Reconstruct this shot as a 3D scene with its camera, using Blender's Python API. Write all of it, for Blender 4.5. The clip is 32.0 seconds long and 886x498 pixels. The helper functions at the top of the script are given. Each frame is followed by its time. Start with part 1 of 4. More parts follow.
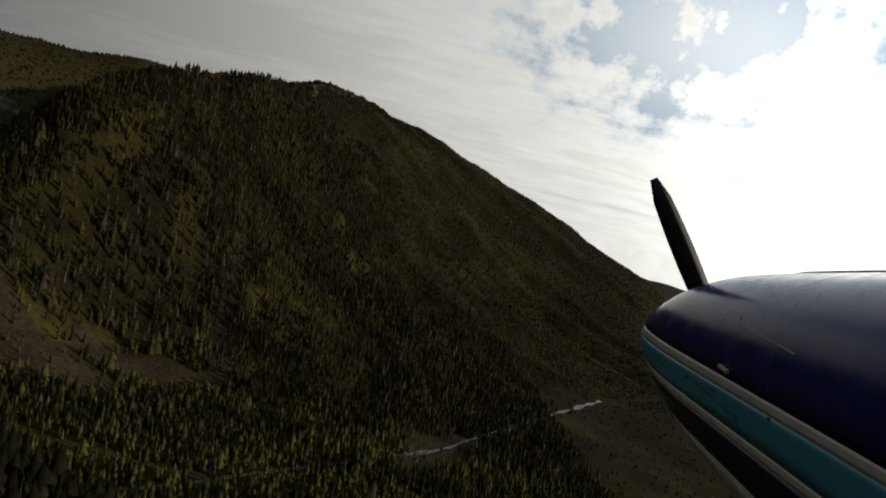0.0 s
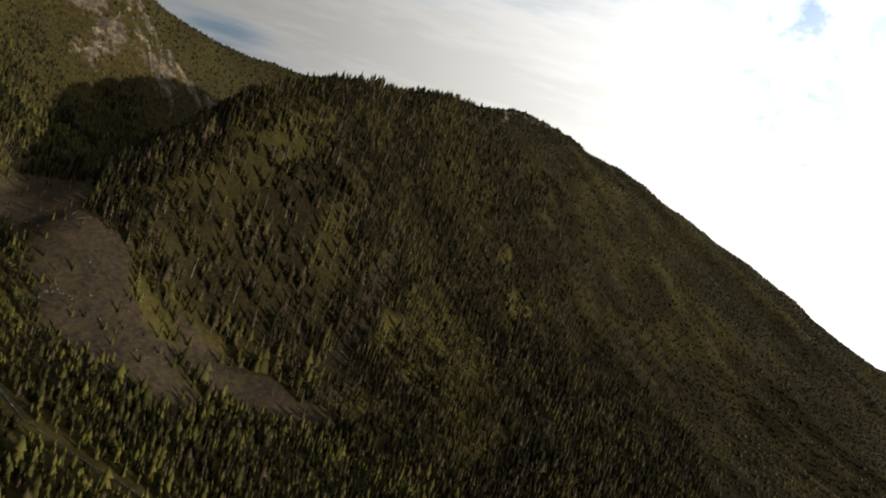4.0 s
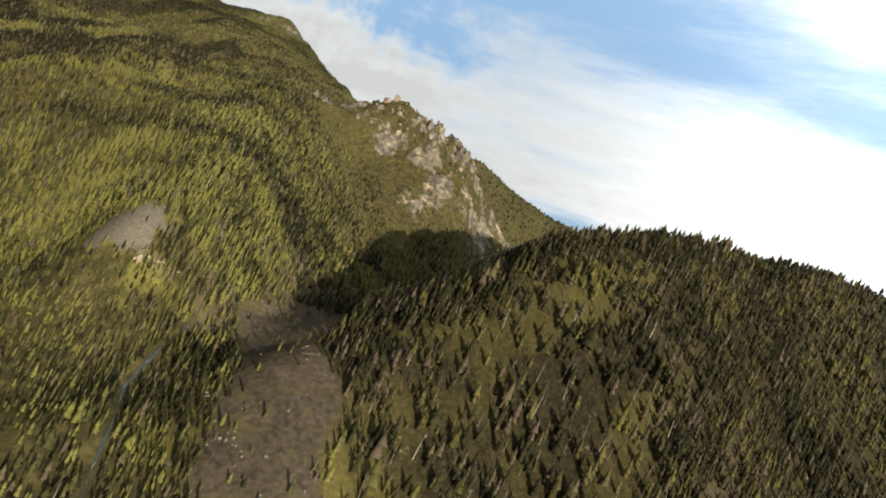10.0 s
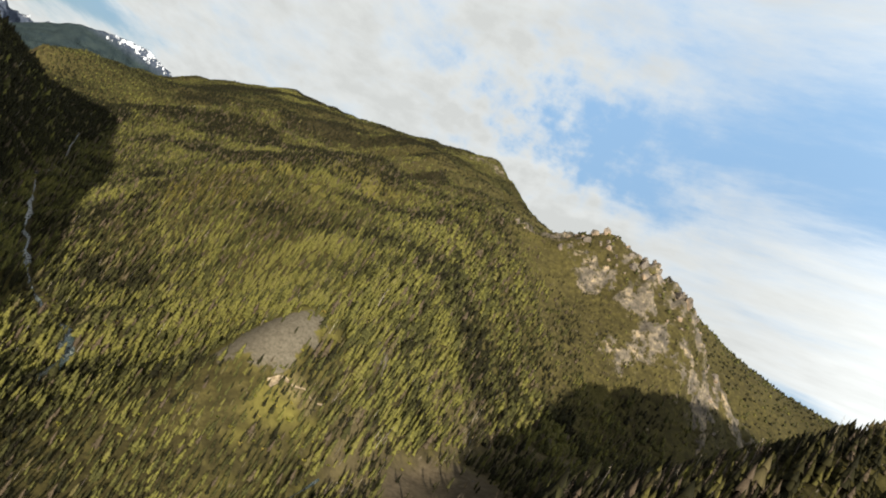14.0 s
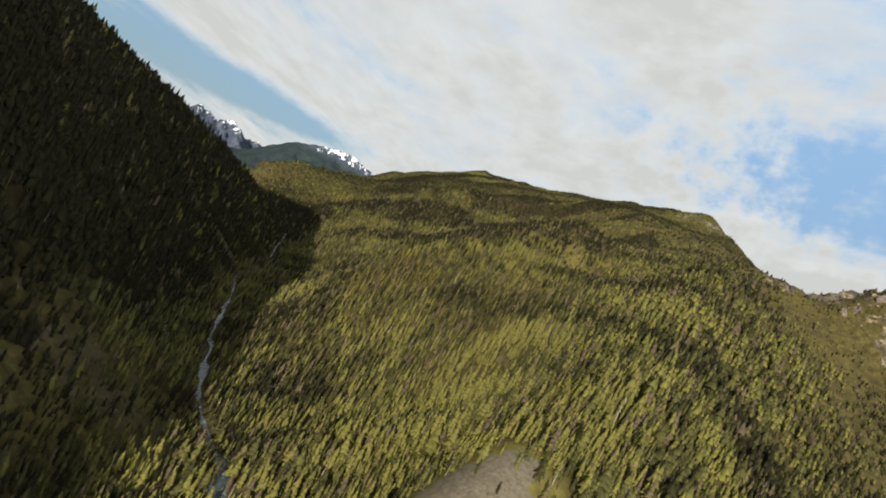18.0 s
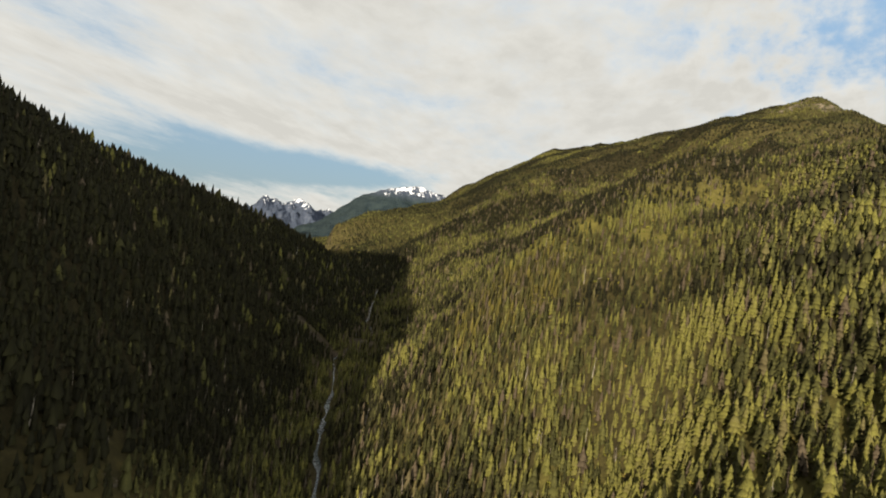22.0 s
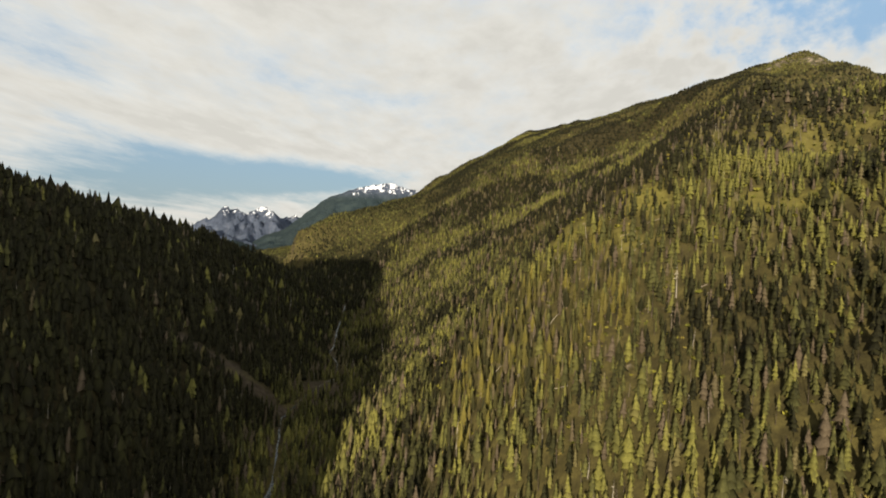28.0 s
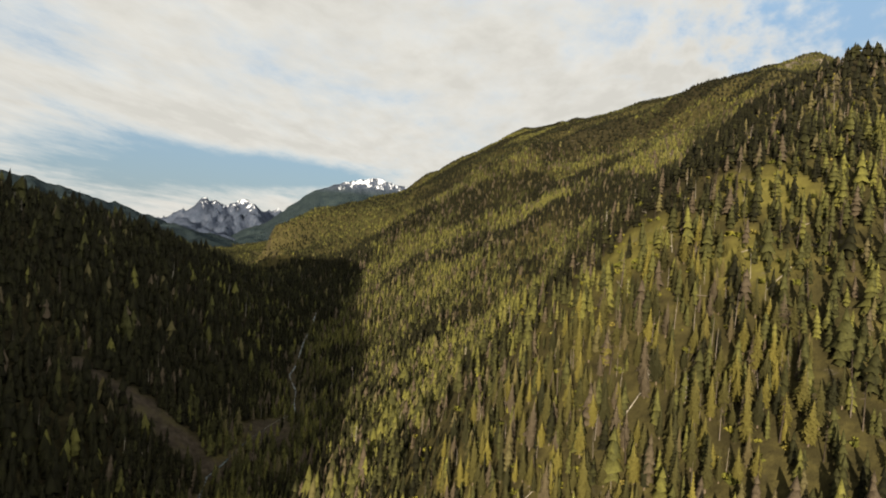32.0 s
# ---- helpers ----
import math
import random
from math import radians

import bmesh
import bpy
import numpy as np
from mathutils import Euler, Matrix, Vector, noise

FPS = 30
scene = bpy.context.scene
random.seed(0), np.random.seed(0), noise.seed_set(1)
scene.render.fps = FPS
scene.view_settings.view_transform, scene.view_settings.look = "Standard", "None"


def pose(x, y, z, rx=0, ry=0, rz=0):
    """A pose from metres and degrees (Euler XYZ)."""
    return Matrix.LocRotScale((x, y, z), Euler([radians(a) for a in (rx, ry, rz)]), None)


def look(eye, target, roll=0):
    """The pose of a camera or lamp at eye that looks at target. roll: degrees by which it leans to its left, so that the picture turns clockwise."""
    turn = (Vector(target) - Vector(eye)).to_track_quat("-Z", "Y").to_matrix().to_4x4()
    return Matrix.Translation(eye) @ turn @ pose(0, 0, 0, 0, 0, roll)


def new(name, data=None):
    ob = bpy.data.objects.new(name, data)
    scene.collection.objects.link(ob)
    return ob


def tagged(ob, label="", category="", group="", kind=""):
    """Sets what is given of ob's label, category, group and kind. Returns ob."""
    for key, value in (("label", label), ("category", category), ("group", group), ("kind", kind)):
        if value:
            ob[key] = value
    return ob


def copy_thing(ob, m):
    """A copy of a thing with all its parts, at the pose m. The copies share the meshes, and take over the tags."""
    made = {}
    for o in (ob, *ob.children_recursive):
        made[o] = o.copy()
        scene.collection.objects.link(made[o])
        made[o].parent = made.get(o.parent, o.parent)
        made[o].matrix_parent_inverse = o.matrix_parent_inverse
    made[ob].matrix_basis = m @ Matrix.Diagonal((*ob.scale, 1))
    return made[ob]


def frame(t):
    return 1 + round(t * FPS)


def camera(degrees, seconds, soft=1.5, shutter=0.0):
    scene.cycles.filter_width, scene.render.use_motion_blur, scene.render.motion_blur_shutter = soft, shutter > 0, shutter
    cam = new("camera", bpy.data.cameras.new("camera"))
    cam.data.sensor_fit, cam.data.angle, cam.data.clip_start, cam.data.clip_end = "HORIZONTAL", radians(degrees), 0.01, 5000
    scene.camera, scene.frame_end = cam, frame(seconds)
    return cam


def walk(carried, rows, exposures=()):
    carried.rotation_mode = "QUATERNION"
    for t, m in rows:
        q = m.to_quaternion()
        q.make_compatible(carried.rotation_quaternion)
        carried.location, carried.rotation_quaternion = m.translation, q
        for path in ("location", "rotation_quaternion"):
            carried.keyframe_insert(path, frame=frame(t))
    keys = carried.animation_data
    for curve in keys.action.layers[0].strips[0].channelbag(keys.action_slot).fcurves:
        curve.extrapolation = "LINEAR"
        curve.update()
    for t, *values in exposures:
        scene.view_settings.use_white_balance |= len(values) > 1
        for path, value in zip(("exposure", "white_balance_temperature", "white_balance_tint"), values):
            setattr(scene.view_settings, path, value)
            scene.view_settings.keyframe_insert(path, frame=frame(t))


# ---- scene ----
cam = camera(72.97, 32.0, soft=1.9)
PATH = [
    (0.0, -454.01, -792.93, 13.58, 86.221, -11.851, -99.329),
    (0.5, -437.24, -800.70, 13.14, 86.345, -12.124, -97.285),
    (1.0, -420.17, -807.77, 12.57, 86.515, -12.833, -95.056),
    (1.5, -402.79, -814.17, 11.94, 86.705, -13.793, -92.768),
    (2.0, -385.12, -819.91, 11.25, 86.689, -14.738, -90.364),
    (2.5, -367.20, -824.96, 10.42, 86.632, -15.509, -87.950),
    (3.0, -349.10, -829.30, 9.31, 86.007, -16.493, -85.513),
    (3.5, -330.92, -832.92, 7.74, 85.402, -17.418, -82.871),
    (4.0, -312.72, -835.81, 5.70, 85.390, -18.056, -80.162),
    (4.5, -294.47, -837.86, 3.35, 85.776, -18.498, -77.410),
    (5.0, -276.16, -838.92, 0.94, 86.347, -18.826, -74.628),
    (5.5, -257.79, -838.83, -1.25, 86.871, -19.085, -71.815),
    (6.0, -239.44, -837.45, -3.05, 87.127, -19.305, -68.976),
    (6.5, -221.20, -834.73, -4.44, 87.480, -19.809, -66.045),
    (7.0, -203.13, -830.69, -5.45, 87.852, -20.473, -63.189),
    (7.5, -185.28, -825.38, -6.04, 88.170, -21.228, -60.487),
    (8.0, -167.75, -818.81, -6.34, 88.665, -21.979, -57.880),
    (8.5, -150.64, -810.94, -6.48, 89.196, -22.610, -55.308),
    (9.0, -134.11, -801.70, -6.66, 89.679, -23.280, -52.766),
    (9.5, -118.41, -790.97, -6.97, 90.257, -23.897, -50.228),
    (10.0, -103.82, -778.69, -7.41, 91.016, -24.967, -47.675),
    (10.5, -90.48, -765.00, -7.90, 91.719, -25.900, -45.284),
    (11.0, -78.14, -750.36, -8.29, 92.412, -26.922, -42.963),
    (11.5, -66.34, -735.46, -8.63, 92.937, -27.857, -40.535),
    (12.0, -54.92, -720.53, -8.85, 93.403, -28.695, -37.943),
    (12.5, -44.24, -705.34, -9.06, 93.924, -29.609, -35.368),
    (13.0, -34.93, -689.46, -9.55, 94.390, -30.889, -32.731),
    (13.5, -27.57, -672.70, -10.53, 94.733, -32.001, -30.410),
    (14.0, -21.65, -655.38, -11.80, 94.911, -32.442, -28.082),
    (14.5, -16.30, -637.89, -13.05, 94.832, -32.672, -25.593),
    (15.0, -10.94, -620.39, -14.10, 94.477, -32.590, -22.996),
    (15.5, -5.64, -602.88, -14.73, 93.955, -32.255, -20.318),
    (16.0, -0.82, -585.24, -14.69, 93.400, -31.745, -17.587),
    (16.5, 3.11, -567.34, -13.80, 92.902, -31.139, -14.818),
    (17.0, 6.04, -549.07, -12.05, 92.546, -30.522, -12.011),
    (17.5, 8.44, -530.53, -9.80, 91.839, -29.711, -9.129),
    (18.0, 10.79, -511.83, -7.59, 90.884, -28.486, -6.198),
    (18.5, 13.10, -493.03, -5.84, 90.040, -26.678, -3.605),
    (19.0, 14.98, -474.19, -4.63, 89.347, -23.539, -1.557),
    (19.5, 16.00, -455.33, -3.89, 89.058, -19.954, -0.056),
    (20.0, 16.17, -436.51, -3.53, 89.024, -17.385, 1.075),
    (20.5, 15.89, -417.69, -3.40, 88.991, -15.412, 1.897),
    (21.0, 15.53, -398.83, -3.32, 89.040, -12.643, 2.464),
    (21.5, 15.22, -379.95, -3.24, 88.911, -9.531, 2.961),
    (22.0, 14.83, -361.14, -3.23, 88.894, -7.428, 3.363),
    (22.5, 14.11, -342.42, -3.34, 88.916, -6.412, 3.555),
    (23.0, 13.08, -323.80, -3.51, 89.003, -5.522, 3.600),
    (23.5, 11.77, -305.29, -3.57, 88.785, -4.912, 3.551),
    (24.0, 10.37, -286.89, -3.65, 88.756, -4.110, 3.469),
    (24.5, 9.10, -268.61, -3.83, 88.612, -3.240, 3.454),
    (25.0, 8.06, -250.46, -4.11, 88.556, -2.524, 3.381),
    (25.5, 7.13, -232.34, -4.25, 88.486, -2.037, 3.279),
    (26.0, 6.21, -214.28, -4.31, 88.485, -1.836, 2.970),
    (26.5, 5.26, -196.26, -4.23, 88.529, -1.847, 2.524),
    (27.0, 4.31, -178.24, -3.89, 88.601, -1.997, 2.016),
    (27.5, 3.44, -160.23, -3.24, 88.677, -2.211, 1.522),
    (28.0, 2.77, -142.30, -2.46, 88.737, -2.418, 1.111),
    (28.5, 2.42, -124.59, -2.01, 88.852, -3.047, 0.841),
    (29.0, 2.13, -106.92, -1.61, 88.837, -3.957, 0.608),
    (29.5, 1.74, -89.30, -1.46, 88.746, -4.232, 0.492),
    (30.0, 1.23, -71.70, -1.37, 88.906, -3.598, 0.568),
    (30.5, 0.70, -54.01, -1.14, 88.652, -3.748, 0.628),
    (31.0, 0.37, -36.21, -0.81, 88.635, -3.725, 0.502),
    (31.5, 0.16, -18.20, -0.34, 88.620, -3.769, 0.313),
    (32.0, 0.00, 0.00, -0.00, 88.686, -4.074, 0.039),
]
EXPOSURE = [(0.0, -0.3, 6450, 8), (2.0, -0.2, 6450, 8), (3.5, 0.45, 6450, 10), (5.5, 1.45, 6300, 10), (8.0, 1.92, 6200, 8), (12.0, 2.08, 6150, 7), (17.0, 2.0, 6150, 7), (19.0, 1.97, 6250, 8), (22.0, 2.02, 6600, 8), (32.0, 2.03, 6650, 8)]
walk(cam, [(r[0], pose(*r[1:])) for r in PATH], EXPOSURE)

# ---- light ----
SUN_AZ, SUN_EL = 196.0, 11.5          # degrees clockwise from +y, and above the horizon


def make_world():
    world = bpy.data.worlds.new("sky")
    scene.world = world
    world.use_nodes = True
    nt = world.node_tree
    nt.nodes.clear()
    N = lambda kind: nt.nodes.new(kind)
    L = nt.links.new
    out, back = N("ShaderNodeOutputWorld"), N("ShaderNodeBackground")
    sky = N("ShaderNodeTexSky")
    sky.sky_type, sky.sun_disc = "NISHITA", False
    sky.sun_elevation, sky.sun_rotation = radians(SUN_EL), radians(SUN_AZ)
    sky.air_density, sky.dust_density, sky.ozone_density = 1.0, 0.2, 3.0
    co = N("ShaderNodeTexCoord")
    # clouds lie on a flat deck: the direction is divided by its height
    sep = N("ShaderNodeSeparateXYZ")
    L(co.outputs["Generated"], sep.inputs[0])

    def mth(op, a, b=None, clamp=False):
        m = N("ShaderNodeMath")
        m.operation, m.use_clamp = op, clamp
        for i, v in enumerate((a, b)):
            if v is None:
                continue
            if isinstance(v, (int, float)):
                m.inputs[i].default_value = v
            else:
                L(v, m.inputs[i])
        return m.outputs[0]
    zc = mth("ADD", mth("MAXIMUM", sep.outputs[2], 0.0), 0.09)
    comb = N("ShaderNodeCombineXYZ")
    L(mth("DIVIDE", sep.outputs[0], zc), comb.inputs[0])
    L(mth("DIVIDE", sep.outputs[1], zc), comb.inputs[1])
    L(mth("MULTIPLY", sep.outputs[2], 4.0), comb.inputs[2])
    mapping = N("ShaderNodeMapping")
    L(comb.outputs[0], mapping.inputs[0])
    mapping.inputs["Rotation"].default_value = (0, 0, radians(28))
    mapping.inputs["Scale"].default_value = (1.0, 0.42, 1.0)

    def cloud(scale, detail, rough, distort, seed):
        n = N("ShaderNodeTexNoise")
        n.noise_dimensions = "4D"
        L(mapping.outputs[0], n.inputs["Vector"])
        n.inputs["W"].default_value = seed
        for key, v in (("Scale", scale), ("Detail", detail), ("Roughness", rough), ("Distortion", distort)):
            n.inputs[key].default_value = v
        return n.outputs[0]
    big = cloud(0.34, 5, 0.55, 0.4, 3.3)
    fine = cloud(1.3, 10, 0.66, 0.25, 7.0)
    puffs = cloud(4.2, 6, 0.6, 0.2, 1.7)
    az = mth("MULTIPLY", mth("ARCTAN2", sep.outputs[0], sep.outputs[1]), 57.2958)
    el = mth("MULTIPLY", mth("ARCSINE", sep.outputs[2]), 57.2958)
    mixed = mth("ADD", mth("ADD", mth("ADD", mth("MULTIPLY", big, 0.8), mth("MULTIPLY", fine, 0.95)), mth("MULTIPLY", puffs, 0.22)), -0.10)
    for a0, e0, sa, se, k in GAPS:
        u, v = mth("DIVIDE", mth("SUBTRACT", az, a0), sa), mth("DIVIDE", mth("SUBTRACT", el, e0), se)
        d = mth("ADD", mth("MULTIPLY", u, u), mth("MULTIPLY", v, v))
        mixed = mth("SUBTRACT", mixed, mth("MULTIPLY", mth("POWER", 2.718, mth("MULTIPLY", d, -1.0)), k))
    # a field of small puffs high in the south-east
    u, v = mth("DIVIDE", mth("SUBTRACT", az, 117), 15), mth("DIVIDE", mth("SUBTRACT", el, 19), 9)
    field = mth("POWER", 2.718, mth("MULTIPLY", mth("ADD", mth("MULTIPLY", u, u), mth("MULTIPLY", v, v)), -1.0))
    small = N("ShaderNodeTexNoise")
    L(co.outputs["Generated"], small.inputs["Vector"])
    small.inputs["Scale"].default_value, small.inputs["Detail"].default_value, small.inputs["Roughness"].default_value = 13.0, 6, 0.6
    mixed = mth("ADD", mixed, mth("MULTIPLY", field, mth("MULTIPLY", mth("SUBTRACT", small.outputs[0], 0.57), 2.4)))
    # rows of little lumps in the high cloud of the north-east
    u, v = mth("DIVIDE", mth("SUBTRACT", az, 27), 15), mth("DIVIDE", mth("SUBTRACT", el, 18), 10)
    lumpy = mth("POWER", 2.718, mth("MULTIPLY", mth("ADD", mth("MULTIPLY", u, u), mth("MULTIPLY", v, v)), -1.0))
    tufts = N("ShaderNodeTexNoise")
    L(co.outputs["Generated"], tufts.inputs["Vector"])
    tufts.inputs["Scale"].default_value, tufts.inputs["Detail"].default_value, tufts.inputs["Roughness"].default_value = 24.0, 5, 0.55
    mixed = mth("ADD", mixed, mth("MULTIPLY", lumpy, mth("MULTIPLY", mth("SUBTRACT", tufts.outputs[0], 0.5), 1.0)))
    cover = N("ShaderNodeMapRange")
    cover.interpolation_type = "SMOOTHSTEP"
    L(mixed, cover.inputs[0])
    cover.inputs[1].default_value, cover.inputs[2].default_value = 0.50, 0.92
    cover.inputs[3].default_value, cover.inputs[4].default_value = 0.14, 1.0
    # cloud colour: cream white with greyer thick middles
    ramp = N("ShaderNodeValToRGB")
    lumps = cloud(7.0, 5, 0.55, 0.3, 5.1)
    L(mth("ADD", mixed, mth("MULTIPLY", mth("SUBTRACT", mth("ADD", mth("MULTIPLY", lumps, 0.6), mth("MULTIPLY", puffs, 0.4)), 0.5), 0.6)), ramp.inputs[0])
    ramp.color_ramp.elements[0].position, ramp.color_ramp.elements[0].color = 0.70, (5.3, 5.18, 4.9, 1)
    ramp.color_ramp.elements[1].position, ramp.color_ramp.elements[1].color = 1.0, (4.2, 4.1, 3.86, 1)
    # sun glare painted into the clouds around GLOW_AZ, away from the sun lamp
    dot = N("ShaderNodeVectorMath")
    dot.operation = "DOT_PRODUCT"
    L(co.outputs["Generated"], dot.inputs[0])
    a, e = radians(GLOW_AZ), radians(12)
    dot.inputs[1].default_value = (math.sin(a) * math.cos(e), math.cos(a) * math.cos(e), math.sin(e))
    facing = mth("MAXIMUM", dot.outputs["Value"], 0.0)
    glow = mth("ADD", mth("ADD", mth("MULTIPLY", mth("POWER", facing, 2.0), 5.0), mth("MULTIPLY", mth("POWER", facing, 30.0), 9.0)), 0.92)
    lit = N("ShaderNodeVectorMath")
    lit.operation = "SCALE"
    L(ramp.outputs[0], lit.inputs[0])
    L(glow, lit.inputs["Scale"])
    mix = N("ShaderNodeMix")
    mix.data_type = "RGBA"
    L(mth("MAXIMUM", cover.outputs[0], mth("MULTIPLY", field, 0.55)), mix.inputs[0])
    deep = N("ShaderNodeMix")
    deep.data_type, deep.blend_type = "RGBA", "MULTIPLY"
    deep.inputs[0].default_value = 1.0
    L(sky.outputs[0], deep.inputs[6])
    deep.inputs[7].default_value = (0.80, 0.80, 0.84, 1)
    clear = N("ShaderNodeMix")
    clear.data_type = "RGBA"
    clear.inputs[0].default_value = 0.6
    L(deep.outputs[2], clear.inputs[6])
    clear.inputs[7].default_value = (1.65, 2.95, 4.4, 1)
    depth = N("ShaderNodeVectorMath")
    depth.operation = "SCALE"
    L(clear.outputs[2], depth.inputs[0])
    # clear sky brightened around the same painted glare
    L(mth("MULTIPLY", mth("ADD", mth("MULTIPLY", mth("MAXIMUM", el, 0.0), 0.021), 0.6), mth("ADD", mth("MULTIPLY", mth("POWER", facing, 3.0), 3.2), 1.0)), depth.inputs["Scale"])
    L(depth.outputs[0], mix.inputs[6])
    L(lit.outputs[0], mix.inputs[7])
    L(mix.outputs[2], back.inputs[0])
    back.inputs[1].default_value = 0.043
    L(back.outputs[0], out.inputs[0])


# bearing of the glare painted into the sky, not of the sun lamp
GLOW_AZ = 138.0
# breaks in the cloud deck: bearing, height, half widths (degrees) and depth
GAPS = [(-25, 4.0, 11, 2.3, 0.5), (-14, 4.8, 7, 1.5, 0.4), (44, 27, 17, 8, 0.28), (62, 28, 14, 7, 0.25), (39, 17.5, 6, 2.5, 0.26), (32, 20, 7, 3.5, 0.3), (57, 8.3, 5, 1.4, 0.36),
        (118, 20, 12, 5, 0.10), (80, 24, 10, 4, 0.2)]
make_world()
sun_data = bpy.data.lights.new("sun", "SUN")
sun_data.energy, sun_data.angle, sun_data.color = 5.0, radians(0.6), (1.0, 0.87, 0.68)
sun = new("sun", sun_data)
sun.matrix_world = look((0, 0, 0), (-math.sin(radians(SUN_AZ)) * math.cos(radians(SUN_EL)), -math.cos(radians(SUN_AZ)) * math.cos(radians(SUN_EL)), -math.sin(radians(SUN_EL))))
rng = np.random.default_rng(11)


# ---- materials ----
def material(name, rough=0.9, spec=0.2):
    m = bpy.data.materials.new(name)
    m.use_nodes = True
    b = m.node_tree.nodes["Principled BSDF"]
    b.inputs["Roughness"].default_value = rough
    b.inputs["Specular IOR Level"].default_value = spec
    return m, m.node_tree, b


def tex_noise(nt, scale, detail=6, rough=0.6, vec=None):
    n = nt.nodes.new("ShaderNodeTexNoise")
    n.inputs["Scale"].default_value, n.inputs["Detail"].default_value, n.inputs["Roughness"].default_value = scale, detail, rough
    if vec is None:
        vec = nt.nodes.new("ShaderNodeTexCoord").outputs["Object"]
    nt.links.new(vec, n.inputs["Vector"])
    return n.outputs[0]


def ramp(nt, fac, *stops):
    r = nt.nodes.new("ShaderNodeValToRGB")
    nt.links.new(fac, r.inputs[0])
    while len(r.color_ramp.elements) < len(stops):
        r.color_ramp.elements.new(0.5)
    for el, (p, c) in zip(r.color_ramp.elements, stops):
        el.position, el.color = p, (*c, 1)
    return r.outputs[0]


def mix(nt, fac, a, b, kind="MIX"):
    m = nt.nodes.new("ShaderNodeMix")
    m.data_type, m.blend_type = "RGBA", kind
    for i, v in ((0, fac), (6, a), (7, b)):
        if isinstance(v, (int, float)):
            m.inputs[i].default_value = v
        elif isinstance(v, tuple):
            m.inputs[i].default_value = (*v, 1)
        else:
            nt.links.new(v, m.inputs[i])
    return m.outputs[2]


def attribute(nt, name):
    n = nt.nodes.new("ShaderNodeAttribute")
    n.attribute_name = name
    return n.outputs["Fac"]


def span(nt, value, a, b, lo=0.0, hi=1.0):
    n = nt.nodes.new("ShaderNodeMapRange")
    n.interpolation_type = "SMOOTHSTEP"
    nt.links.new(value, n.inputs[0])
    for i, v in enumerate((a, b, lo, hi)):
        n.inputs[i + 1].default_value = v
    return n.outputs[0]


def bump(nt, b, height, strength, distance):
    n = nt.nodes.new("ShaderNodeBump")
    n.inputs["Strength"].default_value, n.inputs["Distance"].default_value = strength, distance
    nt.links.new(height, n.inputs["Height"])
    nt.links.new(n.outputs[0], b.inputs["Normal"])


def ground_material():
    m, nt, b = material("hillside", 0.95, 0.03)
    L = nt.links.new
    patches = tex_noise(nt, 0.012, 5, 0.6)
    grain = tex_noise(nt, 0.22, 8, 0.7)
    grass = ramp(nt, patches, (0.30, (0.022, 0.018, 0.009)), (0.48, (0.042, 0.037, 0.012)), (0.62, (0.066, 0.058, 0.015)), (0.78, (0.052, 0.040, 0.020)))
    grass = mix(nt, 0.75, grass, ramp(nt, grain, (0.3, (0.35, 0.33, 0.28)), (0.7, (1.5, 1.45, 1.3))), "MULTIPLY")
    gravel = ramp(nt, grain, (0.3, (0.009, 0.0074, 0.0058)), (0.5, (0.0225, 0.0176, 0.0125)), (0.75, (0.047, 0.0375, 0.0270)))
    gravel = mix(nt, span(nt, tex_noise(nt, 0.05, 6, 0.65), 0.5, 0.7), gravel, (0.034, 0.029, 0.014))
    gravel = mix(nt, span(nt, tex_noise(nt, 0.018, 5, 0.6), 0.46, 0.62, 0.0, 0.7), gravel, ramp(nt, grain, (0.3, (0.016, 0.0122, 0.008)), (0.7, (0.055, 0.0425, 0.027))))
    talus = ramp(nt, tex_noise(nt, 0.5, 8, 0.75), (0.3, (0.024, 0.0203, 0.0145)), (0.7, (0.070, 0.0615, 0.046)))
    rock_n = tex_noise(nt, 0.06, 9, 0.72)
    rock = ramp(nt, rock_n, (0.36, (0.020, 0.018, 0.015)), (0.5, (0.050, 0.043, 0.034)), (0.58, (0.085, 0.070, 0.050)), (0.64, (0.14, 0.108, 0.073)), (0.72, (0.22, 0.165, 0.108)))
    forest = ramp(nt, tex_noise(nt, 0.10, 8, 0.75), (0.3, (0.007, 0.006, 0.0035)), (0.5, (0.020, 0.017, 0.007)), (0.72, (0.050, 0.042, 0.014)))
    col = mix(nt, attribute(nt, "wooded"), grass, forest)
    # brown ground with the hillsides' shade painted into its colour
    painted_dark = ramp(nt, grain, (0.3, (0.0035, 0.0030, 0.0018)), (0.52, (0.010, 0.0085, 0.0042)), (0.75, (0.027, 0.0225, 0.0105)))
    col = mix(nt, attribute(nt, "painted_dark"), col, painted_dark)
    col = mix(nt, attribute(nt, "lawn"), col, ramp(nt, grain, (0.3, (0.034, 0.030, 0.008)), (0.7, (0.074, 0.065, 0.017))))
    col = mix(nt, attribute(nt, "gravel"), col, gravel)
    streaks = nt.nodes.new("ShaderNodeMath")
    streaks.operation = "ADD"
    L(attribute(nt, "talus"), streaks.inputs[0])
    L(span(nt, tex_noise(nt, 0.16, 7, 0.75), 0.3, 0.7, -0.35, 0.35), streaks.inputs[1])
    col = mix(nt, span(nt, streaks.outputs[0], 0.3, 0.6), col, talus)
    crack = nt.nodes.new("ShaderNodeMath")
    crack.operation = "ADD"
    L(attribute(nt, "rock"), crack.inputs[0])
    L(span(nt, tex_noise(nt, 0.07, 8, 0.8), 0.3, 0.7, -0.8, 0.6), crack.inputs[1])
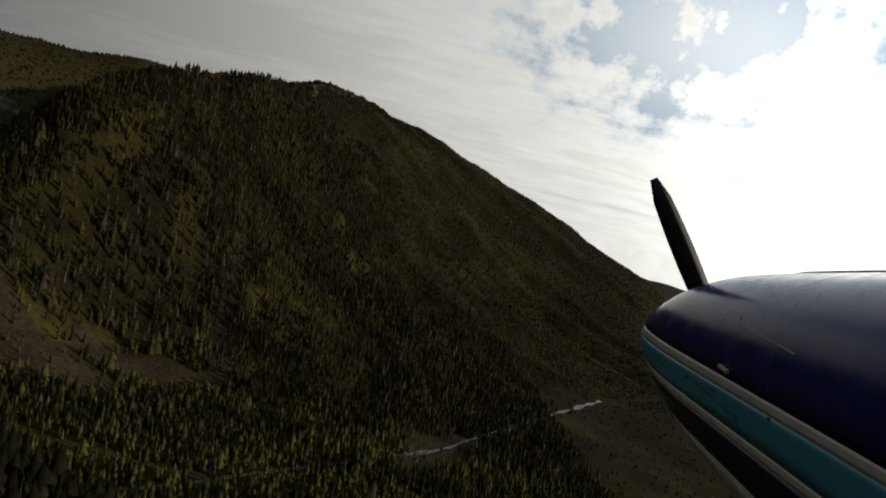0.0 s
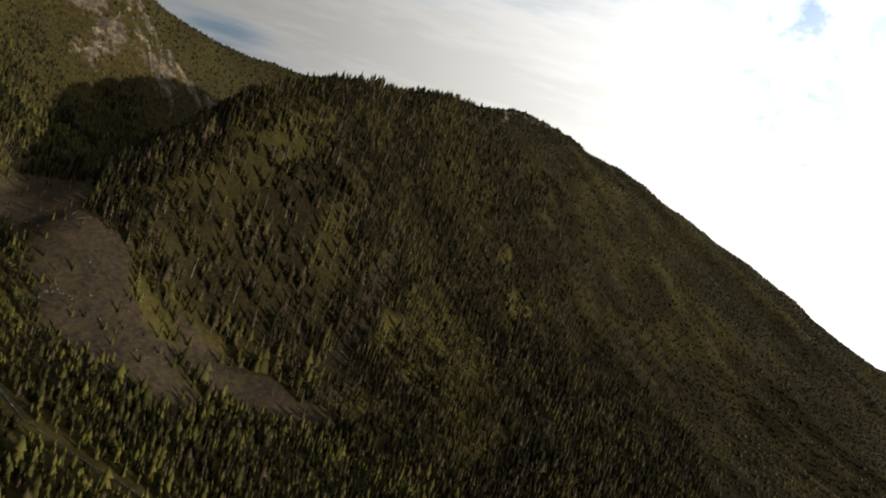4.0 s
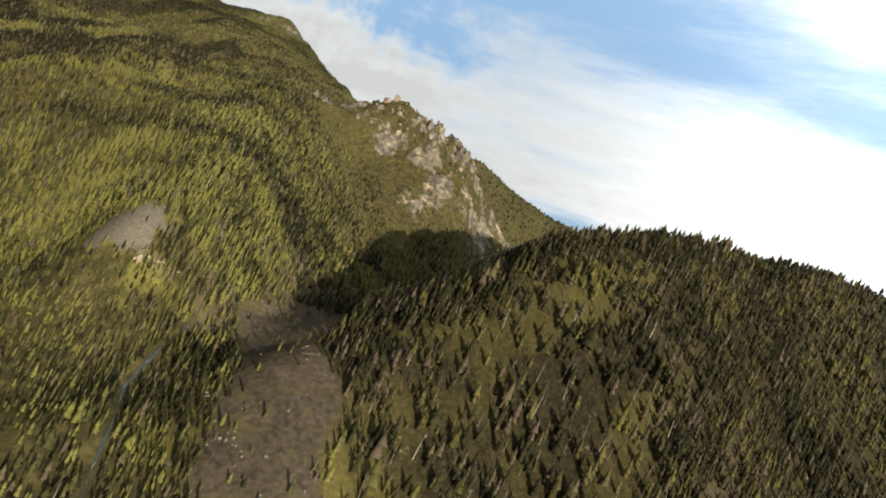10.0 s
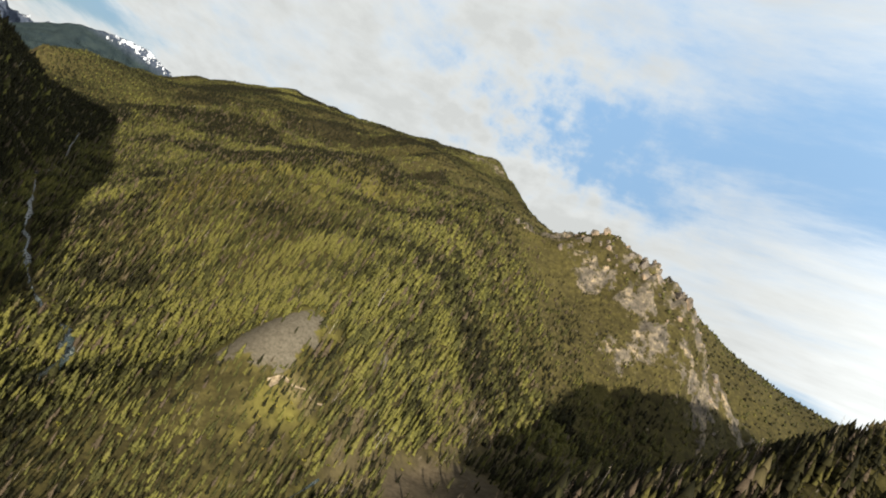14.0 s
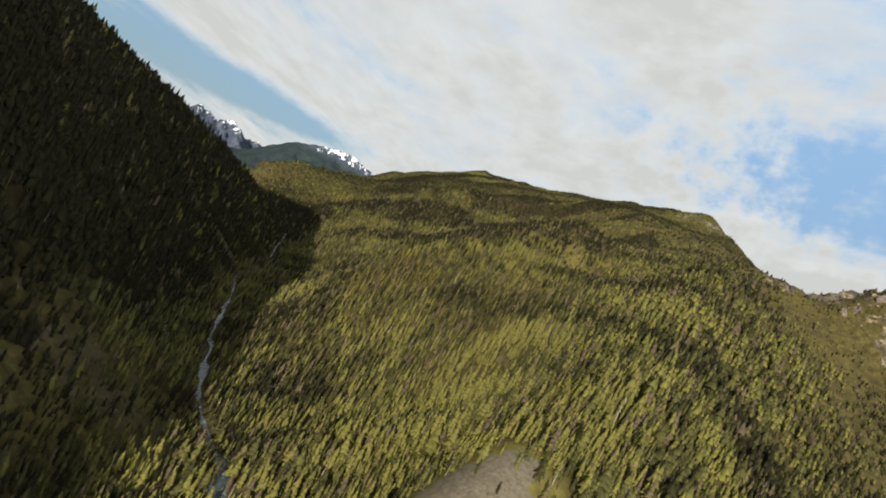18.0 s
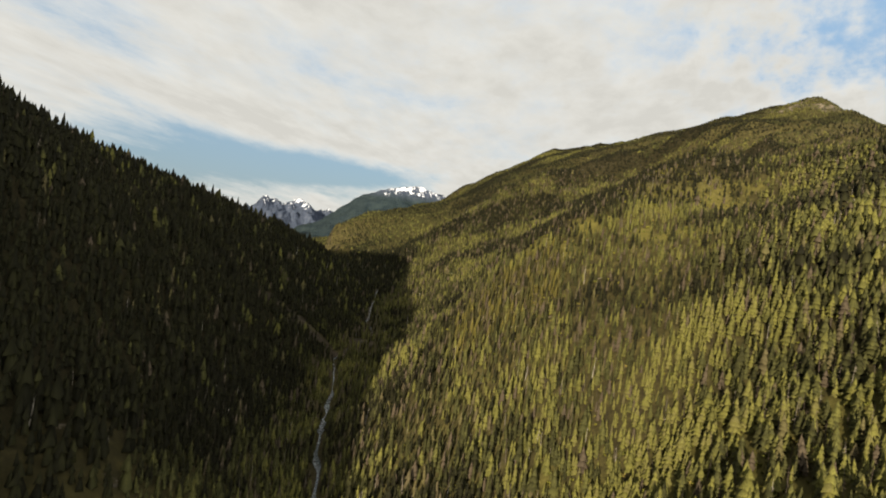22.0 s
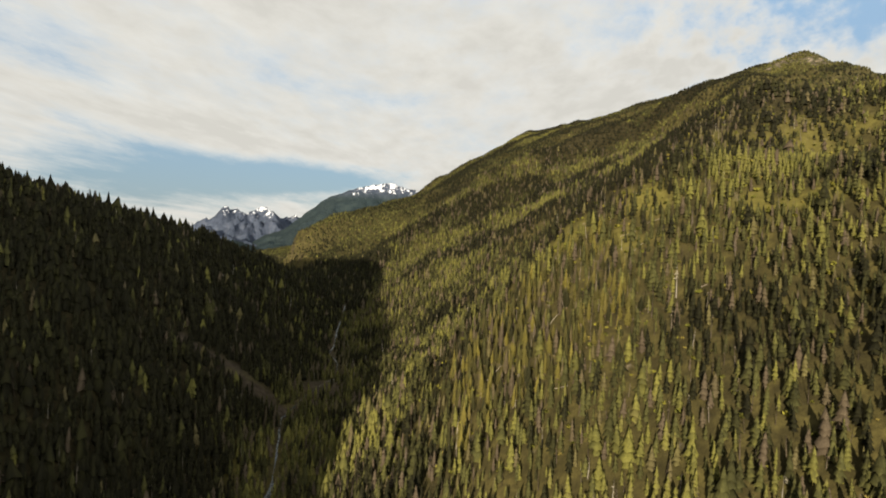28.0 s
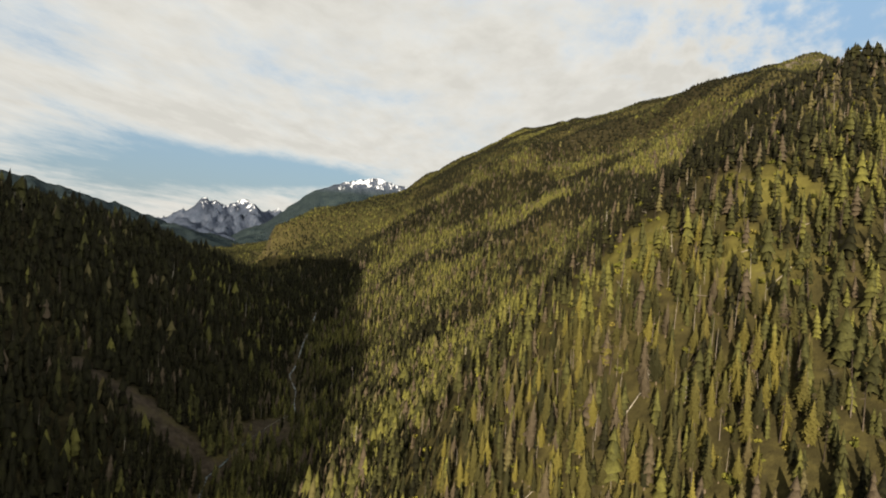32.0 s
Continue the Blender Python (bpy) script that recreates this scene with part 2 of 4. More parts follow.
    col = mix(nt, span(nt, crack.outputs[0], 0.42, 0.62), col, rock)
    col = mix(nt, attribute(nt, "soil"), col, ramp(nt, grain, (0.3, (0.08, 0.06, 0.036)), (0.7, (0.17, 0.135, 0.085))))
    L(col, b.inputs["Base Color"])
    bump(nt, b, mix(nt, 0.5, grain, rock_n), 0.6, 2.0)
    return m


def foliage_material(name, dark, mid, light, brown, rough=0.8):
    m, nt, b = material(name, rough, 0.03)
    tint = attribute(nt, "tint")
    col = ramp(nt, tint, (0.0, dark), (0.45, mid), (0.84, light), (0.95, brown))
    col = mix(nt, 0.7, col, ramp(nt, tex_noise(nt, 1.9, 4, 0.75), (0.32, (0.42, 0.42, 0.42)), (0.68, (1.5, 1.5, 1.45))), "MULTIPLY")
    nt.links.new(col, b.inputs["Base Color"])
    return m


GROUND = ground_material()
# darkest stop kept low for the shade painted on the west slope
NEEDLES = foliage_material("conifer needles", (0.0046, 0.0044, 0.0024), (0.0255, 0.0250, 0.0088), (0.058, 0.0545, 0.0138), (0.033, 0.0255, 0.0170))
# browner needles, darkened to put the south hill's shade into the colour
DIM_NEEDLES = foliage_material("brownish needles painted darker for shade", (0.006, 0.0058, 0.0030), (0.0145, 0.0130, 0.0052), (0.041, 0.0370, 0.0110), (0.031, 0.0235, 0.0165))
DEADWOOD = foliage_material("grey dead wood", (0.018, 0.0135, 0.010), (0.036, 0.028, 0.021), (0.078, 0.066, 0.052), (0.14, 0.125, 0.105))
BUSH = foliage_material("pale green leaves", (0.028, 0.029, 0.007), (0.052, 0.052, 0.010), (0.085, 0.078, 0.014), (0.09, 0.072, 0.02))


# ---- terrain ----
# skeleton lines of the land: x, y, z along each crest and stream
RIVER = [(-1500, 4300, -95), (-900, 2700, -112), (-520, 1800, -116), (-330, 1250, -126), (-190, 950, -140), (-155, 650, -165), (-120, 540, -172), (-150, 410, -180), (-122, 286, -188), (-92, 116, -193), (-58, -20, -196), (-20, -95, -197), (2, -165, -198), (-8, -215, -199), (-75, -262, -201), (-140, -400, -204), (-110, -600, -209), (-10, -735, -217), (150, -937, -238), (520, -1300, -262), (1000, -2100, -300)]
CREEK = [(1520, -60, 90), (1250, -60, 20), (800, -130, -40), (480, -170, -85), (300, -235, -112), (150, -322, -145), (88, -392, -172), (50, -475, -190), (8, -572, -203), (-10, -735, -217)]
BENCH = [(262, -372, -90), (205, -400, -116), (165, -430, -127), (150, -500, -163), (190, -610, -203), (200, -760, -218)]
FLATS = [(95, -300, -108), (60, -360, -156), (30, -450, -178), (60, -230, -136)]
SOUTH_HILL = [(262, -380, -86), (360, -400, -25), (450, -425, 76), (587, -455, 131), (900, -570, 209), (1350, -700, 298), (1650, -1000, 255), (1600, -1350, 142), (1450, -1700, -31), (1350, -2100, -249), (1700, -2600, -307)]
SOUTH_FOOT = [(225, -590, -193), (330, -590, -140), (430, -640, -84), (560, -820, -132), (780, -1150, -173)]
CLIFFS = [(1100, -110, -1), (950, -40, 67), (850, 30, 119), (795, 70, 196), (705, 150, 241), (650, 200, 252), (600, 290, 187), (560, 400, 196), (590, 520, 226), (680, 750, 256), (860, 1080, 322), (1250, 1600, 404)]
CLIFF_FOOT = [(545, 50, 63), (690, -20, 92), (520, -60, -25), (600, 110, 130)]
NEAR_SPUR = [(640, 610, 251), (560, 575, 205), (470, 545, 148), (380, 475, 164), (287, 427, 160), (212, 386, 125), (150, 325, 73), (95, 245, 32), (20, 175, -70), (-40, 110, -149)]
PATCH_HILL = [(440, 250, 160), (300, 30, 58), (190, -225, -71), (110, -240, -60), (93, -272, -80)]
NORTH_SLOPE = [(275, 286, 59), (336, 393, 135), (60, 105, -66), (70, -60, -139), (20, -130, -162)]
GULLY = [(560, 720, 224), (330, 610, 92), (190, 525, 22), (80, 455, -42), (-40, 480, -132), (-125, 520, -168)]
MID_SLOPE = [(1100, 1500, 496), (700, 1350, 374), (400, 1230, 235), (199, 980, 68), (48, 913, -4), (-90, 880, -93), (-165, 870, -139)]
MID_SLOPE_2 = [(900, 2150, 537), (450, 1900, 333), (100, 1760, 110), (-200, 1600, -32), (-400, 1480, -108)]
DRAW = [(900, 1050, 315), (450, 830, 90), (200, 720, -3), (-60, 680, -138)]
DRAW_2 = [(820, 1800, 420), (420, 1730, 228), (120, 1650, 42), (-220, 1500, -73)]
MID_SPUR = [(900, 1760, 445), (600, 1640, 419), (350, 1540, 279), (200, 1470, 207), (74, 1407, 136), (-90, 1330, 27), (-250, 1255, -97)]
MID_HOLLOW = [(550, 1420, 266), (300, 1300, 149), (90, 1190, 45), (-120, 1120, -79)]
EAST_PEAK = [(1250, 520, 316), (1400, 380, 256), (1520, 230, 219), (1660, 90, 250), (1740, -60, 296), (1850, -250, 291), (1900, -450, 235)]
BASIN = [(780, 300, 111), (900, 430, 197), (1000, 150, 52), (1080, 300, 148), (1150, 650, 244), (1100, 850, 310), (1350, 1150, 303)]
NORTH_RIDGE = [(2900, 1700, 246), (2400, 1900, 423), (1950, 2150, 590), (1600, 2300, 723), (1435, 2400, 840), (1100, 2600, 702), (660, 2866, 584), (330, 3000, 530), (60, 3050, 357), (-110, 3000, 297), (-330, 2800, 54), (-600, 2500, -48)]
KNOLL = [(-570, 2251, -22), (-520, 1850, -4), (-430, 1560, -64)]
# first three nodes: unseen rise heightened to shade the west slope
WEST_SPUR = [(-1150, -500, 275), (-760, -300, 258), (-540, -110, 199), (-460, 110, 82), (-435, 330, 26), (-395, 520, 0), (-345, 735, -31), (-235, 900, -105)]
# first node: unseen rise added to shade the ground below
WEST_FOOT = [(-410, -320, 79), (-210, 240, -171), (-200, 420, -141), (-150, -60, -158), (-180, -200, -160)]
# unseen ridge added to keep the west flats in shade
WEST_SHADE_RIDGE = [(-760, -300, 250), (-600, -420, 185), (-460, -520, 118), (-350, -585, 52), (-260, -640, -25)]
APPROACH = [(-700, -830, -80), (-560, -800, -130), (-454, -793, -165), (-350, -830, -190), (-230, -840, -208)]
WEST_RIDGE = [(-1700, 300, 125), (-1250, 1200, 19), (-1350, 2000, -10), (-1900, 2900, 0)]
WEST_VALE = [(-700, 700, 25), (-560, 1000, -67), (-650, 1500, -107), (-900, 2200, -110)]
RIM = [(-3500, -3000, -1), (-500, -3500, -204), (2500, -3500, -279), (3600, -2500, -200), (4300, -1200, 246), (4300, 1500, 149), (3500, 3500, 354), (2000, 1300, 208), (800, 4300, 418), (-2500, 4300, -110), (-3800, 1500, 100), (-3800, -1000, 99)]


def along(line, step):
    pts = []
    for (a, b) in zip(line, line[1:]):
        a, b = np.array(a, float), np.array(b, float)
        n = max(1, int(round(np.linalg.norm((b - a)[:2]) / step)))
        pts += [a + (b - a) * k / n for k in range(n)]
    return pts + [np.array(line[-1], float)]


def skeleton_points():
    pts = []
    for line, step in ((RIVER, 90), (CREEK, 80), (BENCH, 70), (SOUTH_HILL, 110), (CLIFFS, 90), (NEAR_SPUR, 70), (PATCH_HILL, 80), (GULLY, 90), (MID_SLOPE, 120), (MID_SPUR, 120), (MID_HOLLOW, 140), (DRAW, 120), (DRAW_2, 140), (EAST_PEAK, 120),
                       (MID_SLOPE_2, 200), (NORTH_RIDGE, 220), (KNOLL, 150), (WEST_SPUR, 90), (WEST_SHADE_RIDGE, 90), (APPROACH, 90), (WEST_RIDGE, 400), (WEST_VALE, 200), (SOUTH_FOOT, 110)):
        pts += along(line, step)
    for loose in (BASIN, FLATS, CLIFF_FOOT, NORTH_SLOPE, WEST_FOOT, RIM):
        pts += [np.array(p, float) for p in loose]
    pts = np.array(pts)
    keep = []
    for i in range(len(pts)):           # no two nodes closer than 14 m
        if all(np.hypot(*(pts[i, :2] - pts[j, :2])) > 14 for j in keep):
            keep.append(i)
    return pts[keep]


NODES = skeleton_points()


def solve_land():
    d = np.hypot(NODES[:, None, 0] - NODES[None, :, 0], NODES[:, None, 1] - NODES[None, :, 1])
    n = len(NODES)
    A = np.zeros((n + 3, n + 3))
    A[:n, :n] = np.sqrt(d * d + 18.0 ** 2) + np.eye(n) * -1.5
    A[:n, n], A[:n, n + 1:] = 1, NODES[:, :2] / 1000
    A[n:, :n] = A[:n, n:].T
    return np.linalg.solve(A, np.concatenate([NODES[:, 2], np.zeros(3)]))


LAND = solve_land()


def lattice(x, y, seed):
    """Smooth value noise in -1..1."""
    xi, yi = np.floor(x), np.floor(y)
    fx, fy = x - xi, y - yi
    fx, fy = fx * fx * (3 - 2 * fx), fy * fy * (3 - 2 * fy)

    def h(i, j):
        v = np.sin(i * 127.1 + j * 311.7 + seed * 74.7) * 43758.5453
        return (v - np.floor(v)) * 2 - 1
    return (h(xi, yi) * (1 - fx) + h(xi + 1, yi) * fx) * (1 - fy) + (h(xi, yi + 1) * (1 - fx) + h(xi + 1, yi + 1) * fx) * fy


def fbm(x, y, size, octaves, seed, gain=0.5):
    total, amp = np.zeros_like(x), 1.0
    for k in range(octaves):
        total += amp * lattice(x / size + 17.3 * k, y / size - 9.1 * k, seed + k)
        size, amp = size / 2.03, amp * gain
    return total


def line_distance(x, y, line):
    best = np.full_like(x, 1e9)
    for (ax, ay, *_), (bx, by, *_) in zip(line, line[1:]):
        dx, dy = bx - ax, by - ay
        t = np.clip(((x - ax) * dx + (y - ay) * dy) / (dx * dx + dy * dy), 0, 1)
        best = np.minimum(best, np.hypot(x - ax - t * dx, y - ay - t * dy))
    return best


def flank(x, y):
    """1 on the steep gullied side of the south hill above the river."""
    return np.clip((x - 520) / 160, 0, 1) * np.clip((-720 - y) / 160, 0, 1) * np.clip((2100 - x) / 300, 0, 1)


def rib(x, y):
    """Ribs and gullies straight down the south hill's flank: high along each rib."""
    return 0.5 - np.abs(fbm(0.86 * x - 0.5 * y, 0.07 * x + 0.12 * y, 120, 4, 19, 0.55))


def height(x, y):
    x, y = np.asarray(x, float).ravel(), np.asarray(y, float).ravel()
    z = np.empty_like(x)
    for s in range(0, len(x), 20000):
        q = slice(s, s + 20000)
        d2 = (x[q, None] - NODES[None, :, 0]) ** 2 + (y[q, None] - NODES[None, :, 1]) ** 2 + 18.0 ** 2
        z[q] = np.sqrt(d2) @ LAND[:-3] + LAND[-3] + x[q] / 1000 * LAND[-2] + y[q] / 1000 * LAND[-1]
    far = np.clip((np.hypot(x - 100, y + 100) - 700) / 1500, 0, 1)
    water = np.clip(np.minimum(line_distance(x, y, RIVER), line_distance(x, y, CREEK)) / 60, 0.05, 1)
    broad = np.clip(np.minimum(line_distance(x, y, RIVER), line_distance(x, y, CREEK)) / 350, 0.0, 1)
    z += water * (fbm(x, y, 130, 4, 5) * (5 + 4 * far * broad) + np.abs(fbm(x * 0.8 + y * 0.6, y * 0.45 - x * 0.35, 90, 3, 9)) * -(4 + 6 * far * broad))
    # side gullies run down towards the river
    north = np.clip((y - 250) / 300, 0, 1) * (x > -150) * np.clip((x + 150) / 200, 0, 1)
    gully = 0.22 - np.abs(fbm((y - 0.55 * x) * 1.0, x * 0.22 + y * 0.1, 210, 3, 15, 0.5))
    z += north * broad * (0.33 + gully * (1 - 0.8 * np.clip((y - 2100) / 500, 0, 1))) * (40 + 38 * np.clip((y - 500) / 400, 0, 1)) - north * broad * 8
    hill = np.clip((x - 300) / 150, 0, 1) * np.clip((-380 - y) / 80, 0, 1)
    z += hill * water * rib(x, y) * (6 + 13 * flank(x, y))
    west = np.clip((-150 - x) / 120, 0, 1) * np.clip((y + 300) / 200, 0, 1)
    z += west * water * (0.5 - np.abs(fbm(y * 1.0 + 0.2 * x, x * 0.2, 110, 3, 17, 0.5))) * 9
    z += water * rock_cover(x, y) * (np.abs(fbm(x, y, 40, 4, 21, 0.6)) * 22 - 8)
    return z


def spot(x, y, cx, cy, rx, ry, turn, seed, rough=0.35, grain=30):
    """1 inside an uneven ellipse, fading to 0 at its edge."""
    c, s = math.cos(radians(turn)), math.sin(radians(turn))
    u, v = ((x - cx) * c + (y - cy) * s) / rx, (-(x - cx) * s + (y - cy) * c) / ry
    r = np.hypot(u, v) + fbm(x, y, grain, 4, seed, 0.6) * rough
    return np.clip((1.12 - r) / 0.24, 0, 1)


# middle line and half width of the stony flat below the south hill
GRAVEL_FLAT = [(236, -338, 40), (192, -385, 27), (172, -432, 33), (152, -476, 37), (136, -504, 36), (129, -537, 44), (118, -585, 28), (112, -620, 10)]
GRAVEL_FAN = [(196, -555, 12), (182, -598, 24), (182, -645, 27), (196, -695, 16)]
DRY_GULLY = [(215, -690, 16), (260, -688, 15), (336, -670, 12), (427, -664, 10), (520, -640, 5)]


def ribbon(x, y, line, seed):
    best = np.full_like(x, 9.0)
    for (ax, ay, aw), (bx, by, bw) in zip(line, line[1:]):
        dx, dy = bx - ax, by - ay
        t = np.clip(((x - ax) * dx + (y - ay) * dy) / (dx * dx + dy * dy), 0, 1)
        best = np.minimum(best, np.hypot(x - ax - t * dx, y - ay - t * dy) / (aw + (bw - aw) * t))
    return np.clip((1.1 - best - fbm(x, y, 26, 4, seed, 0.6) * 0.28) / 0.22, 0, 1)


def gravel_cover(x, y):
    g = ribbon(x, y, GRAVEL_FLAT, 31)
    g = np.maximum(g, spot(x, y, 240, -308, 58, 28, 30, 33, 0.45))
    g = np.maximum(g, ribbon(x, y, GRAVEL_FAN, 35))
    g = np.maximum(g, ribbon(x, y, DRY_GULLY, 37) * 0.5)
    g = np.maximum(g, spot(x, y, 150, -940, 70, 26, -45, 36, 0.5, 25))
    g = np.maximum(g, spot(x, y, -104, -106, 40, 20, 10, 57, 0.6, 20) * 0.5)
    g = np.maximum(g, spot(x, y, -58, -108, 20, 18, 0, 58, 0.6, 15) * 0.5)
    g = np.maximum(g, spot(x, y, -196, 424, 52, 13, -6, 38, 0.35) * 1.05)
    g = np.maximum(g, spot(x, y, -128, 478, 17, 30, 20, 39, 0.5) * 0.9)
    g = np.maximum(g, spot(x, y, -155, 680, 13, 70, 22, 40, 0.5) * 0.6)
    return np.maximum(g, np.clip(1.2 - line_distance(x, y, RIVER) / 4.0, 0, 1) * 0.6)


def talus_cover(x, y):
    g = spot(x, y, 96, -270, 26, 19, -8, 41, 0.35, 12)
    return np.maximum(g, spot(x, y, 186, -226, 5, 17, 20, 43, 0.6, 16) * 0.7)


def rock_cover(x, y):
    g = spot(x, y, 740, 90, 290, 150, -38, 51, 0.5, 60) * np.clip((x - 575) / 50, 0, 1)
    g = np.maximum(g, spot(x, y, 605, 300, 70, 210, 10, 52, 0.5, 60) * 0.85)
    g = np.maximum(g, spot(x, y, 1430, 2420, 200, 120, 0, 54, 0.5, 90) * 0.8)
    g = np.maximum(g, spot(x, y, 1420, -740, 330, 60, -14, 59, 0.5, 60) * 0.8)
    return g * np.clip(fbm(x * 1.0 + y * 0.3, y, 40, 5, 53, 0.66) * 1.8 + 0.56, 0, 1)


def soil_cover(x, y):
    # soil under the lee stand is paled to lighten the hill's cast shadow
    return np.maximum(spot(x, y, 121, -296, 15, 2.0, 8, 44, 0.6, 6) * 0.25, 0.16 * lee_stand(x, y))


def lawn_cover(x, y):
    g = spot(x, y, 112, -306, 22, 6, 8, 45, 0.4, 14) * 0.8
    g = np.maximum(g, spot(x, y, 370, -800, 170, 80, -10, 56, 0.7, 60) * 0.55)
    g = np.maximum(g, flank(x, y) * np.clip((rib(x, y) - 0.30) / 0.16, 0, 1) * np.clip(0.6 + fbm(x, y, 70, 3, 64, 0.6) * 0.9, 0, 1) * 0.22)
    g = np.maximum(g, spot(x, y, 430, -470, 110, 45, -10, 65, 0.8, 40) * 0.2)
    g = np.maximum(g, spot(x, y, 112, -170, 45, 95, 0, 79, 0.9, 22) * 0.55)
    g = np.maximum(g, spot(x, y, 80, -205, 40, 50, 0, 46, 0.7, 30) * 0.4)
    g = np.maximum(g, spot(x, y, 140, -205, 45, 40, 30, 47, 0.7, 30) * 0.5)
    for cx, cy, rx, ry in ((159, 169, 9, 20), (96, 180, 8, 15), (187, 155, 14, 12), (111, 213, 7, 16), (176, 228, 8, 18), (72, 222, 9, 12), (205, 210, 9, 14)):
        g = np.maximum(g, spot(x, y, cx, cy, rx, ry, 25, 84, 0.7, 12) * 0.9)
    return np.maximum(g, spot(x, y, 245, 280, 55, 70, 0, 48, 0.8, 25) * 0.5)


DARK_STANDS = [[(316, 1239), (154, 1314), (-8, 1276), (-164, 1296)], [(760, 1600), (635, 1570), (409, 1580), (323, 1512), (215, 1480)], [(287, 1038), (170, 870), (50, 939)], [(589, 2730), (108, 2619), (-47, 2067)],
              [(300, 425), (230, 375), (145, 300)], [(1250, 2500), (1100, 2600), (660, 2866), (330, 3000), (60, 3050)]]


def dark_stand(x, y):
    """Bands of darker trees along the spurs of the upper valley."""
    a = np.minimum(line_distance(x, y, [(690, 1146), (495, 1134), (303, 884), (185, 855), (40, 984)]), 1.2 * line_distance(x, y, [(470, 560), (365, 492), (275, 445), (203, 403), (143, 343), (88, 262)]))
    a = np.minimum(a, line_distance(x, y, [(700, 2000), (300, 1850), (-60, 1900)]))
    for line in DARK_STANDS:
        a = np.minimum(a, 0.7 * line_distance(x, y, line))
    return np.clip(1.5 - a / 40 + fbm(x, y, 50, 3, 77) * 0.6, 0, 1)


def painted_dark_cover(x, y):
    """Brown ground with shade painted in on the south hill and west slope; also under dark stands."""
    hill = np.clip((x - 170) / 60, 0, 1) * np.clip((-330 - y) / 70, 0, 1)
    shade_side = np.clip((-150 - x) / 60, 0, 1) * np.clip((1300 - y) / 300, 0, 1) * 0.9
    return np.maximum(hill * np.clip(0.9 - fbm(x, y, 60, 4, 63, 0.6) * 0.55, 0, 1) * (1 - lee_stand(x, y)), np.maximum(shade_side, 0.9 * dark_stand(x, y)))


def lee_stand(x, y):
    """Half-dead grey stand on bare brown ground behind the south hill."""
    return spot(x, y, 370, -290, 190, 110, 10, 69, 0.4, 60)


def meadow_cover(x, y):
    """Open grassy ground with few trees."""
    m = np.clip(fbm(x, y, 120, 5, 61, 0.6) * 1.2 - 0.30, 0, 1) * 0.5 * np.clip(1.3 - np.hypot(x - 100, y) / 900, 0.12, 1)
    south = spot(x, y, 420, -500, 260, 140, -10, 62, 0.6, 70)
    return np.clip(m + 0.40 * south + lawn_cover(x, y) * 0.6, 0, 1)


def axis(lo, dense_lo, dense_hi, hi, step):
    mid = np.arange(dense_lo, dense_hi + step, step)

    def grow(span_):
        out, s, d = [], step, 0.0
        while d < span_:
            s *= 1.028
            d += s
            out.append(d)
        return np.array(out)
    return np.concatenate([dense_lo - grow(dense_lo - lo)[::-1], mid, mid[-1] + grow(hi - mid[-1])])


def grid_mesh(name, X, Y, Z):
    ny, nx = X.shape
    me = bpy.data.meshes.new(name)
    idx = np.arange(nx * ny).reshape(ny, nx)
    quads = np.stack([idx[:-1, :-1], idx[:-1, 1:], idx[1:, 1:], idx[1:, :-1]], -1).reshape(-1, 4)
    me.vertices.add(nx * ny)
    me.vertices.foreach_set("co", np.stack([X, Y, Z], -1).astype(np.float32).ravel())
    me.loops.add(quads.size)
    me.loops.foreach_set("vertex_index", quads.astype(np.int32).ravel())
    me.polygons.add(len(quads))
    me.polygons.foreach_set("loop_start", np.arange(0, quads.size, 4, dtype=np.int32))
    me.polygons.foreach_set("use_smooth", np.ones(len(quads), bool))
    me.update(calc_edges=True)
    return me


def float_layer(me, name, values):
    at = me.attributes.new(name, "FLOAT", "POINT")
    at.data.foreach_set("value", values.astype(np.float32).ravel())


GRID = {}


def surface(x, y):
    """Height of the built ground sheet, between its grid points."""
    xs, ys, Z = GRID["xs"], GRID["ys"], GRID["z"]
    i, j = np.clip(np.searchsorted(xs, x) - 1, 0, len(xs) - 2), np.clip(np.searchsorted(ys, y) - 1, 0, len(ys) - 2)
    u, v = (x - xs[i]) / (xs[i + 1] - xs[i]), (y - ys[j]) / (ys[j + 1] - ys[j])
    return (Z[j, i] * (1 - u) + Z[j, i + 1] * u) * (1 - v) + (Z[j + 1, i] * (1 - u) + Z[j + 1, i + 1] * u) * v


def build_ground():
    xs, ys = axis(-4300, -560, 860, 4600, 8.0), axis(-4000, -920, 1150, 4700, 8.0)
    X, Y = np.meshgrid(xs, ys)
    x, y = X.ravel(), Y.ravel()
    Z = height(x, y).reshape(X.shape)
    GRID.update(xs=xs, ys=ys, z=Z)
    me = grid_mesh("ground", X, Y, Z)
    rock, gravel, talus = rock_cover(x, y), gravel_cover(x, y), talus_cover(x, y)
    float_layer(me, "rock", rock)
    float_layer(me, "gravel", gravel)
    float_layer(me, "talus", talus)
    float_layer(me, "soil", soil_cover(x, y))
    float_layer(me, "painted_dark", painted_dark_cover(x, y))
    float_layer(me, "lawn", lawn_cover(x, y))
    float_layer(me, "wooded", np.clip(1 - meadow_cover(x, y) * 1.1, 0, 1) * 0.92)
    me.materials.append(GROUND)
    return tagged(new("ground", me), "rough forested mountain valley ground with grassy clearings", "ground", kind="structure")


ground = build_ground()


# ---- forest ----
def conifer_shape(tiers, sides, gen, slim=1.0, low=0.07, stem=False):
    """A unit-high conifer: tapering skirts of drooping branches up a leader, as triangles."""
    v, f = [], []
    for k in range(tiers):
        t = k / tiers
